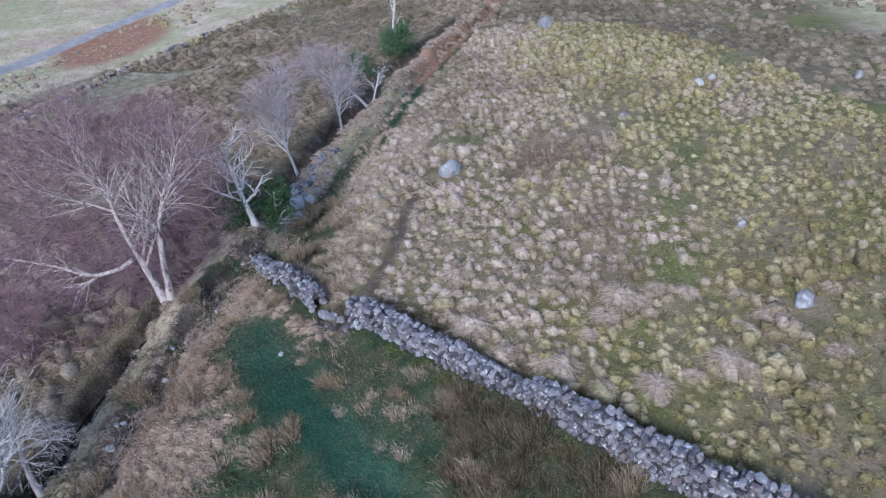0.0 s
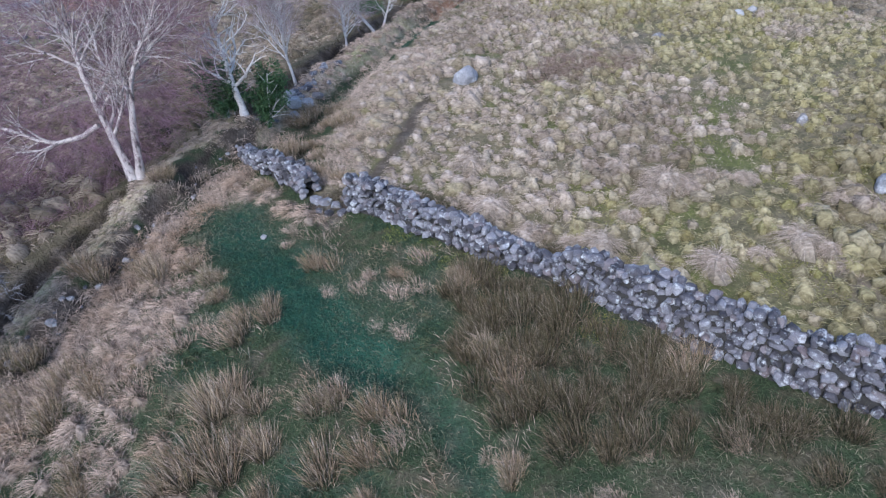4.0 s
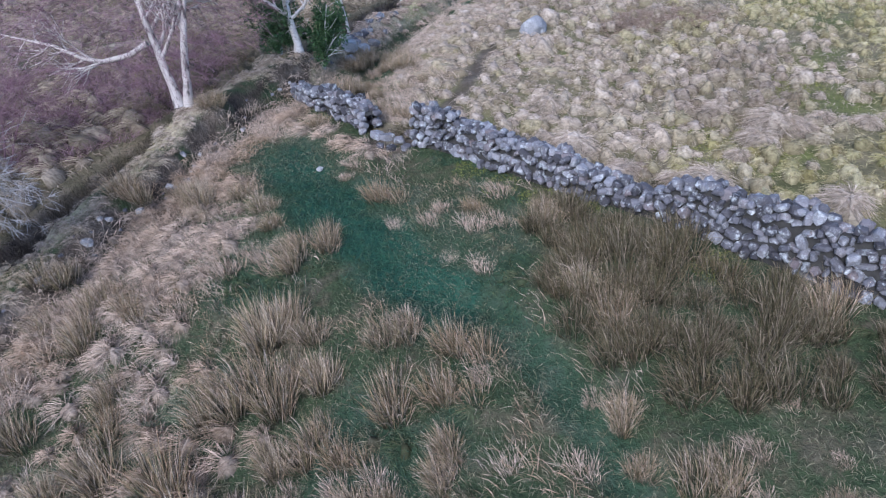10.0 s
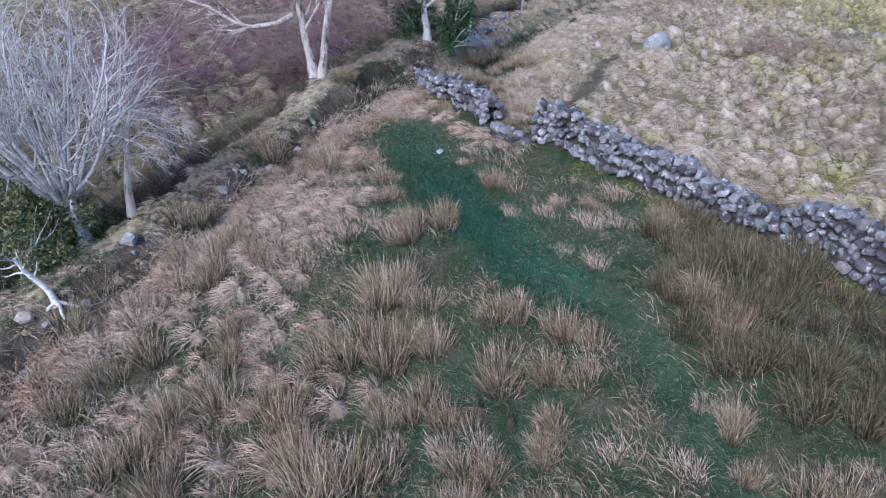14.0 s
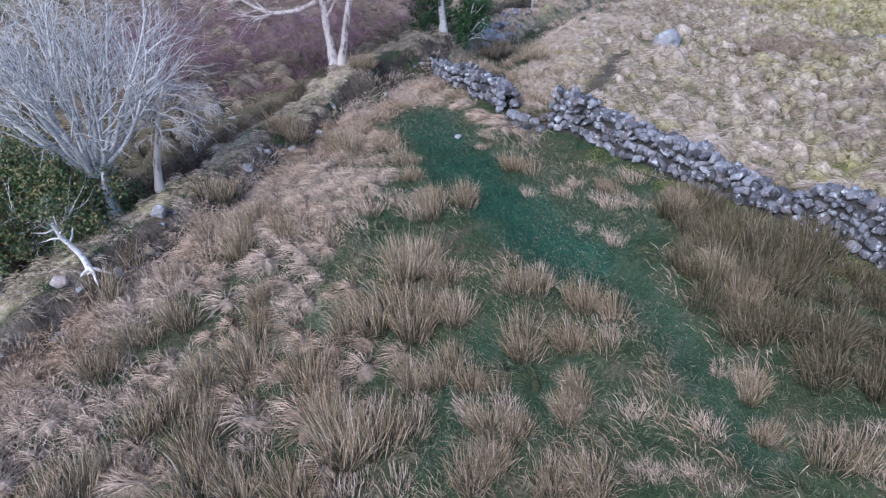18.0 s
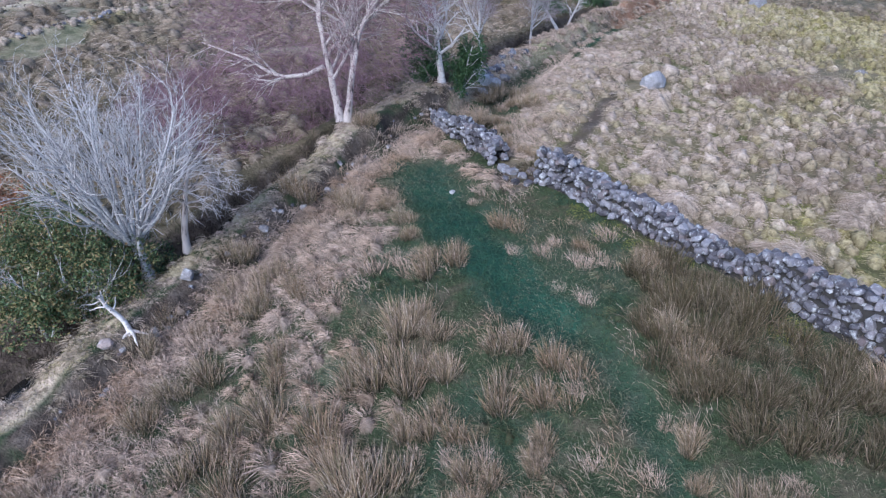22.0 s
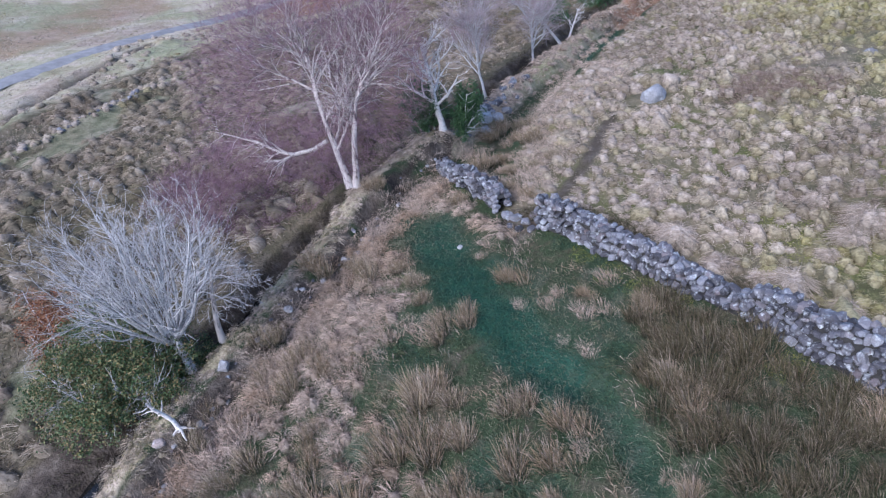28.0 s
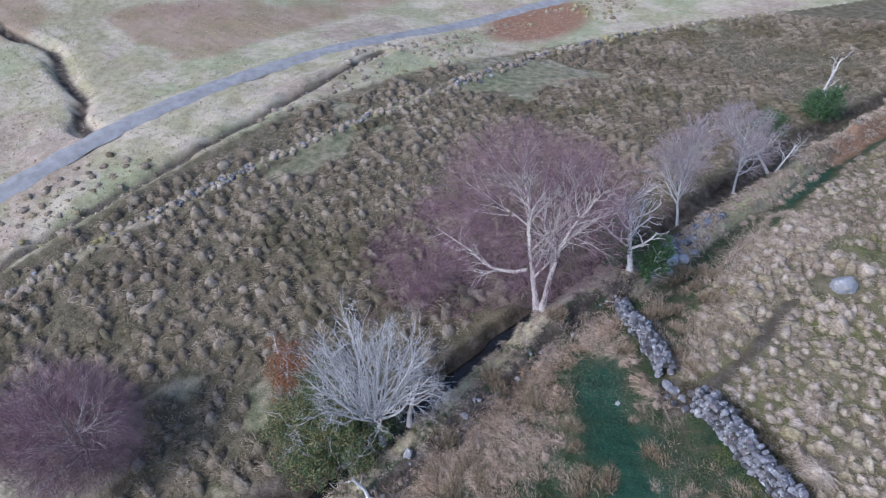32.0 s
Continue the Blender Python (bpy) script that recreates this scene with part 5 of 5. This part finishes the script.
mx, my = scatter(gr, -1, 6.5, 9, 17.5, 0.70, lambda x, y: inside(x + gr.normal(size=x.shape) * 0.25, y + gr.normal(size=x.shape) * 0.25, MASS) & (fbm(x, y, 1.8, 55) > 0.30))
for x, y in zip(mx, my):
    if gr.uniform() < 0.13:
        clump(RUSH_MESHES, x, y, gr.uniform(0.6, 0.95), "straw-coloured rush clump among dark brown rushes", gr.uniform(0.9, 1.2))
    else:
        clump(BROWN_MESHES, x, y, gr.uniform(0.7, 1.2), "dark brown dense rush clump below the wall", gr.uniform(0.9, 1.4))


for x, y in zip(*scatter(gr, 4.8, 11.5, 7.5, 13.5, 0.8, lambda x, y: (np.abs(along(x, y, WALL_EAST)[0] - 1.6) < 0.9) & (fbm(x, y, 1.6, 59) > 0.40) & ~inside(x, y, MASS))):
    clump(BROWN_MESHES, x, y, gr.uniform(0.6, 1.05), "dark brown rush clump at the foot of the wall", gr.uniform(0.8, 1.2))


def field_open(x, y):
    """The near field: right of the bank, this side of the wall, off the wet hollow."""
    bank, _ = along(x, y, BANK)
    wall, _ = along(x, y, WALL_WEST + WALL_EAST)
    wet, _ = along(x, y, WET)
    return (bank > 0.5) & (wall > 0.7) & (np.abs(wet) > 1.5)


free = lambda x, y: np.min([np.hypot(x - a, y - b) for a, b, _ in CLUMPS + PALE_CLUMPS], axis=0) > 0.6
fx, fy = scatter(gr, -15, 12, 1, 24, 0.95, lambda x, y: field_open(x, y) & free(x, y) & ~inside(x, y, MASS) & (fbm(x, y, 3.0, 50) + np.where(x < -7, 0.16, 0) + np.where(x > -1, 0.06, 0) > 0.52))
order = np.argsort(gr.uniform(size=len(fx)))[:110]
for i in order:
    x, y = float(fx[i]), float(fy[i])
    if gr.uniform() < (0.55 if x < -7 else 0.35):
        clump(RUSH_MESHES, x, y, gr.uniform(0.5, 1.15), "straw-coloured rush clump leaning in rough wet pasture")
    else:
        clump(STRAW_MESHES, x, y, gr.uniform(0.5, 1.35), "low bleached grass tuft in rough pasture")


def stuff(name, arrays, mat, label, category):
    v, f, t, *own = arrays
    x, y = v[::5, 0], v[::5, 1]
    hue, tone = own if own else (np.repeat(hue_of(x, y), 5), np.repeat(dusk_patch(x, y), 5))
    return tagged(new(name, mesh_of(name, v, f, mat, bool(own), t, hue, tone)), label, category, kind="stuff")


def carpet(r, x0, x1, y0, y1, count, keep, tall, width, lean=0.5, droop=0.6):
    x, y = r.uniform(x0, x1, count), r.uniform(y0, y1, count)
    ok = keep(x, y)
    x, y = x[ok], y[ok]
    n = len(x)
    dirs = np.stack([0.6 * r.normal(size=n), 0.6 * r.normal(size=n), np.full(n, 0.75)], 1) + WIND * lean
    return blades(np.stack([x, y, height(x, y) - 0.02], 1), dirs, tall * r.uniform(0.5, 1.3, n), width * r.uniform(0.7, 1.3, n), r.uniform(0.1, droop, n), r)


def wetness(x, y):
    za, _ = zones(x, y)
    return za[:, 0]


stuff("turf", carpet(gr, -15, 14, 0, 26, 150000, lambda x, y: (along(x, y, BANK)[0] > 0.9 + 0.6 * (vnoise(x, y, 0.8, 34) - 0.3)) & (along(x, y, WALL_WEST + WALL_EAST)[0] > 0.3) & (wetness(x, y) < 0.3 + 0.6 * gr.uniform(size=len(x))), 0.20, 0.013), TURF, "short rough green and straw pasture grass", "grass")
stuff("wet_grass", carpet(gr, -11, 0, 7, 23, 60000, lambda x, y: (wetness(x, y) > 0.15 + 0.5 * gr.uniform(size=len(x))) & (along(x, y, BANK)[0] > 0.8) & (along(x, y, WALL_WEST + WALL_EAST)[0] > 0.3), 0.16, 0.018), LUSH, "lush blue-green wet grass in a hollow", "grass")
stuff("ditch_grass", carpet(gr, -8, 3, 31, 62, 40000, lambda x, y: (np.abs(along(x, y, GREEN_DITCH)[0]) < 0.5) & (vnoise(x, y, 6.0, 83) > 0.42), 0.18, 0.03), LUSH, "green wet grass along a ditch", "grass")
stuff("bank_grass", carpet(gr, -16, -8, 2, 27, 60000, lambda x, y: (np.abs(along(x, y, BANK)[0] - 1.7) < 0.85) & (fbm(x, y, 1.2, 87) > 0.34), 0.42, 0.016, 0.6, 1.0), STRAW, "dry bleached grass on the earth bank", "grass")
stuff("bank_turf", carpet(gr, -16, -8, 1, 28, 90000, lambda x, y: (np.abs(along(x, y, BANK)[0] + 0.2 + 0.7 * (vnoise(x, y, 1.1, 35) - 0.5)) < 0.45 + 0.5 * (vnoise(x, y, 0.5, 33) - 0.5)) & (fbm(x, y, 0.7, 36) > 0.30), 0.11, 0.017, 0.3, 1.2), HILL, "short dry turf along the top of the bank", "grass")
x, y = scatter(gr, -16.5, -8.5, 1, 27.5, 0.36, lambda x, y: (np.abs(along(x, y, BANK)[0] + 0.1) < 0.75) & (fbm(x, y, 1.1, 37) > 0.42))
size = gr.uniform(0.1, 0.26, len(x))
arrays = tussocks(x, y, size, size * gr.uniform(0.6, 1.0, len(x)), 110, gr, (-0.1, 0.05), 0.010, 1.5, 0.5)
stuff("bank_tufts", (*arrays[:3], arrays[3] * 0.25, arrays[4] * 0.25), HILL, "shaggy dry grass tufts along the crest of the bank", "grass")
x, y = scatter(gr, -16, -8.5, 2, 26.5, 0.42, lambda x, y: (np.abs(along(x, y, BANK)[0] - 1.5) < 0.6) & (fbm(x, y, 1.3, 38) > 0.40) & (along(x, y, WALL_WEST)[0] > 0.4))
size = gr.uniform(0.12, 0.3, len(x))
stuff("bank_foot_tufts", tussocks(x, y, size, size * gr.uniform(0.7, 1.2, len(x)), 70, gr, (-0.15, 0.05), 0.012, 1.3, 0.7), STRAW, "rusty straw tufts hanging down the side of the bank", "grass")
stuff("stream_grass", carpet(gr, -20, 1, -4, 66, 90000, lambda x, y: (np.abs(np.abs(along(x, y, STREAM)[0]) - 0.75) < 0.45) & (along(x, y, BANK)[0] < -0.55), 0.42, 0.02, 0.2, 1.2), DARK_GRASS, "coarse dark grass hanging over the stream sides", "grass")
arrays = carpet(gr, -11, 5, 26, 70, 80000, lambda x, y: np.abs(along(x, y, NORTH_BANK)[0] - 0.3) < 0.95, 0.3, 0.022, 0.2, 1.2)
stuff("north_bank_grass", (*arrays, np.repeat(0.35 * (gr.uniform(size=len(arrays[2]) // 5) < 0.3), 5), np.repeat(gr.uniform(0.0, 0.7, len(arrays[2]) // 5), 5)), HILL, "dry bleached grass over the stone bank", "grass")
x, y = scatter(gr, -11, 5, 26, 66, 0.5, lambda x, y: (np.abs(along(x, y, NORTH_BANK)[0] - 0.25) < 0.9) & (fbm(x, y, 1.4, 108) > 0.42))
size = gr.uniform(0.15, 0.36, len(x))
arrays = tussocks(x, y, size, size * gr.uniform(0.5, 0.9, len(x)), 50, gr, (-0.1, 0.05), 0.018, 1.2, 0.75)
stuff("north_bank_tufts", (*arrays[:3], arrays[3] * 0.5, arrays[4]), STRAW, "rusty shaggy tufts along the stone bank", "grass")


def straw_keep(x, y):
    far_left = smooth(-6.5, -9.5, x) * smooth(0.40, 0.52, fbm(x, y, 1.5, 95))
    near = 0.3 * smooth(0.54, 0.64, fbm(x, y, 1.1, 96)) * smooth(4.0, -1.0, x)
    lane = smooth(2.6, 1.2, np.abs(along(x, y, [(-6.2, 22.6), (-5.0, 26.5), (-4.2, 31.0), (-3.0, 37.0)])[0])) * smooth(0.36, 0.46, fbm(x, y, 2.0, 97))
    wall = along(x, y, WALL_WEST + WALL_EAST)[0]
    chance = np.where(wall > 0.5, np.maximum(0.85 * far_left, near) * (wetness(x, y) < 0.4), np.where(wall < -0.6, lane, 0))
    return (along(x, y, BANK)[0] > 1.0) & ~inside(x, y, MASS) & (gr.uniform(size=x.shape) < chance)


x, y = scatter(gr, -15, -4.5, 1, 24, 0.6, lambda x, y: field_open(x, y) & (along(x, y, BANK)[0] > 1.5) & free(x, y) & (fbm(x, y, 1.9, 56) + 0.22 * smooth(-6.0, -10.0, x) > 0.48))
size = gr.uniform(0.18, 0.42, len(x))
arrays = tussocks(x, y, size, size * gr.uniform(0.6, 1.1, len(x)), 150, gr, (-0.4, 0.25), 0.012, 1.5, 0.6)
stuff("shaggy_straw", (*arrays[:3], arrays[3] * 0.6, arrays[4] * 0.8), STRAW, "shaggy heads of pale withered grass in the pasture", "grass")
x, y = scatter(gr, -8, 9, 4, 18, 0.75, lambda x, y: field_open(x, y) & free(x, y) & ~inside(x, y, MASS) & (fbm(x, y, 1.4, 57) > 0.50))
size = gr.uniform(0.12, 0.28, len(x))
stuff("green_tufts", tussocks(x, y, size, size * gr.uniform(0.6, 1.1, len(x)), 70, gr, (-0.4, 0.25), 0.011, 1.6, 0.6), TURF, "rough green and straw tufts in the pasture", "grass")
stuff("long_straw", carpet(gr, -15, 9, 1, 38, 330000, straw_keep, 0.36, 0.011, 1.7, 0.6), STRAW, "long bleached straw grass laid over by the wind", "grass")


BIG_TUSSOCKS = [(1.3, 19.1, 0.79), (2.6, 17.8, 0.54), (4.5, 16.6, 0.8), (3.8, 16.9, 0.5), (7.1, 19.9, 0.85), (7.8, 19.7, 0.5), (10.1, 16.4, 0.76), (7.5, 15.6, 0.71), (6.4, 19.0, 0.60), (5.8, 21.3, 0.51), (4.8, 21.5, 0.37), (10.8, 16.1, 0.40), (11.1, 15.5, 0.39), (12.7, 15.2, 0.37), (13.9, 16.6, 0.49), (9.7, 20.0, 0.42), (11.5, 19.6, 0.44), (12.0, 18.5, 0.35), (8.6, 20.4, 0.38), (5.7, 18.3, 0.39), (11.1, 18.4, 0.24), (0.6, 22.2, 0.74), (14.9, 19.7, 0.37), (5.8, 15.7, 0.53), (8.9, 16.0, 0.41)]


def hill_keep(x, y):
    wall, _ = along(x, y, WALL_WEST + WALL_EAST)
    ditch, _ = along(x, y, GREEN_DITCH)
    rim, _ = along(x, y, HUMP_RIM)
    clear = (np.hypot((x - 3.5) / 1.5, y - 30.6) > 0.55) & (np.hypot(x + 0.1, y - 31.2) > 1.1) & (np.hypot(x - 13.7, y - 18.7) > 0.9)
    track, _ = along(x, y, TRACK)
    return (wall < -0.75) & (ditch > 1.1) & (rim > -0.5) & clear & (np.abs(track) > 0.05 + 0.55 * fbm(x, y, 0.9, 105))


x, y = scatter(gr, -8, 30, 8, 58, 0.53, lambda x, y: hill_keep(x, y) & (fbm(x, y, 5.0, 60) + 0.25 * (gr.uniform(size=x.shape) - 0.5) > 0.24))
west = smooth(5.0, -2.0, x + 8.0 * (fbm(x, y, 5.0, 62) - 0.5))
size = (0.17 + 0.26 * gr.beta(1.4, 3, len(x))) * (1.0 - 0.22 * smooth(4.0, 14.0, x)) + 0.2 * (vnoise(x, y, 3.0, 61) > 0.8) * gr.uniform(size=len(x))
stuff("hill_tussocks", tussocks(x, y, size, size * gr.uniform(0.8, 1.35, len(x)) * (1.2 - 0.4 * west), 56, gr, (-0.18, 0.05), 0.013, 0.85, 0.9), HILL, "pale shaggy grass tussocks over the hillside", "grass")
# the big bleached tussocks near the wall
for bx, by, size in BIG_TUSSOCKS:
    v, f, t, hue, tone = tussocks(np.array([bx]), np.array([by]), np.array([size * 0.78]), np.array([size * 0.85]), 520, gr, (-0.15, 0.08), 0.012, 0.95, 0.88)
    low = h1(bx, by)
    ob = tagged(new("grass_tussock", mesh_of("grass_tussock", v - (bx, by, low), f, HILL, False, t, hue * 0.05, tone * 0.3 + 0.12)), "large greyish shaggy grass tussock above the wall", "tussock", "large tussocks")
    ob.location = (bx, by, low)
stuff("wall_side_grass", carpet(gr, -5, 12, 12, 22, 90000, lambda x, y: (np.abs(along(x, y, WALL_EAST)[0] + 0.95 + 0.5 * (fbm(x, y, 2.0, 106) - 0.5)) < 0.5) & (fbm(x, y, 2.2, 107) > 0.40), 0.42, 0.014, 0.6, 0.9), BROWN_RUSH, "dark brown coarse grass along the back of the wall", "grass")
stuff("hill_grass", carpet(gr, -8, 30, 8, 58, 70000, hill_keep, 0.2, 0.016, 0.8, 0.9), HILL, "dry yellowish hill grass between tussocks", "grass")


def moor_keep(x, y):
    west, _ = along(x, y, BANK + NORTH_BANK[1:])
    stream, _ = along(x, y, STREAM)
    far, _ = along(x, y, FAR_WALL)
    verge, _ = along(x, y, VERGE)
    return (west < -1.2) & (np.abs(stream) > 1.5) & (verge > 0.6) & (np.abs(far) > 0.9) & (lawn(x, y) < 0.5) & (y > -6) & (np.abs(stream) > 1.5 + 0.9 * (y < 14))


x, y = scatter(gr, -50, 6, -6, 88, 1.02, lambda x, y: moor_keep(x, y) & (fbm(x, y, 6.0, 70) > 0.33))
size = gr.uniform(0.3, 0.66, len(x)) * (0.8 + 0.5 * vnoise(x, y, 5.0, 73))
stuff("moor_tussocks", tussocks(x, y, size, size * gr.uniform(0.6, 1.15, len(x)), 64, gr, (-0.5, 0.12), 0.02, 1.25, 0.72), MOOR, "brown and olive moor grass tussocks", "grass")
stuff("moor_grass", carpet(gr, -50, 6, -6, 88, 110000, moor_keep, 0.32, 0.04, 0.5, 0.9), MOOR, "dull brown moor grass", "grass")
stuff("heather_scrub", carpet(gr, -30, -11, 16, 40, 90000, lambda x, y: moor_keep(x, y) & (np.hypot((x + 18.0) / 8.0, (y - 26.0) / 10.0) + 1.6 * (fbm(x, y, 3.0, 101) - 0.5) < 0.8) & (fbm(x, y, 0.9, 102) > 0.45), 0.75, 0.011, -0.2, 0.5), TWIG_PURPLE, "low leafless purple heathery scrub on the moor", "scrub")
x, y = scatter(gr, 0, 60, 8, 100, 1.15, lambda x, y: (along(x, y, HUMP_RIM)[0] < -1.0) & (fbm(x, y, 8.0, 71) > 0.36))
size = gr.uniform(0.25, 0.6, len(x))
arrays = tussocks(x, y, size, size * gr.uniform(0.6, 0.9, len(x)), 22, gr, (-0.15, 0.12), 0.03, 0.6, 0.92)
stuff("far_tussocks", (*arrays[:3], arrays[3] * 0.5, arrays[4]), MOOR, "rough brown tussocky moor beyond the hill", "grass")
x, y = scatter(gr, -58, -30, -5, 100, 1.3, lambda x, y: (along(x, y, VERGE)[0] < -0.5) & (along(x, y, ROAD)[0] > 2.5) & (fbm(x, y, 8.0, 72) > 0.52))
size = gr.uniform(0.2, 0.45, len(x))
stuff("roadside_tussocks", tussocks(x, y, size, size * 0.8, 20, gr, (-0.15, 0.12), 0.03, 0.7, 0.9), HILL, "pale rough grass between road and tumbled wall", "grass")
stuff("valley_grass", carpet(gr, -110, -34, -10, 105, 60000, lambda x, y: (along(x, y, VERGE)[0] < -0.3) & (np.abs(along(x, y, ROAD)[0]) > 1.6) & (fbm(x, y, 3.0, 98) > 0.36), 0.22, 0.07, 0.5, 1.2), HILL, "short pale grass in the valley by the road", "grass")
x, y = scatter(gr, -46, -14, -6, 88, 0.7, lambda x, y: np.abs(along(x, y, FAR_WALL)[0]) < 0.7)
size = gr.uniform(0.2, 0.4, len(x))
stuff("wall_foot_grass", tussocks(x, y, size, size * 0.9, 20, gr, (-0.15, 0.12), 0.03, 0.7, 0.9), HILL, "pale grass overgrowing the tumbled wall", "grass")
MOSSES = [(5.7, 18.9, 1.1), (4.4, 19.8, 1.0), (12.7, 19.9, 1.2), (12.8, 16.1, 1.3), (8.5, 23.4, 0.9), (9.6, 15.2, 0.9), (4.1, 13.7, 0.5), (-0.9, 17.6, 0.5), (-1.9, 18.6, 0.45), (0.2, 16.8, 0.5), (1.2, 16.1, 0.45), (11.2, 20.6, 0.8), (15.2, 21.5, 1.0)]
stuff("moss", carpet(gr, -4, 18, 12, 26, 220000, lambda x, y: np.min([np.hypot(x - a, y - b) / (1.35 * r) for a, b, r in MOSSES], axis=0) + 0.9 * (fbm(x, y, 0.8, 58) - 0.5) < 0.9, 0.09, 0.014, 0.2, 0.8), MOSS, "bright yellow-green moss cushions in the grass", "moss")
stuff("heather_mound", carpet(gr, 2.5, 9.5, 29.0, 35.5, 16000, lambda x, y: np.hypot((x - 6.0) / 2.7, (y - 32.2) / 2.2) + 1.0 * (fbm(x, y, 1.6, 103) - 0.5) < 0.85, 0.5, 0.018, 1.2, 0.8), DEAD_HEATH, "shaggy withered brown growth on the hill", "scrub")
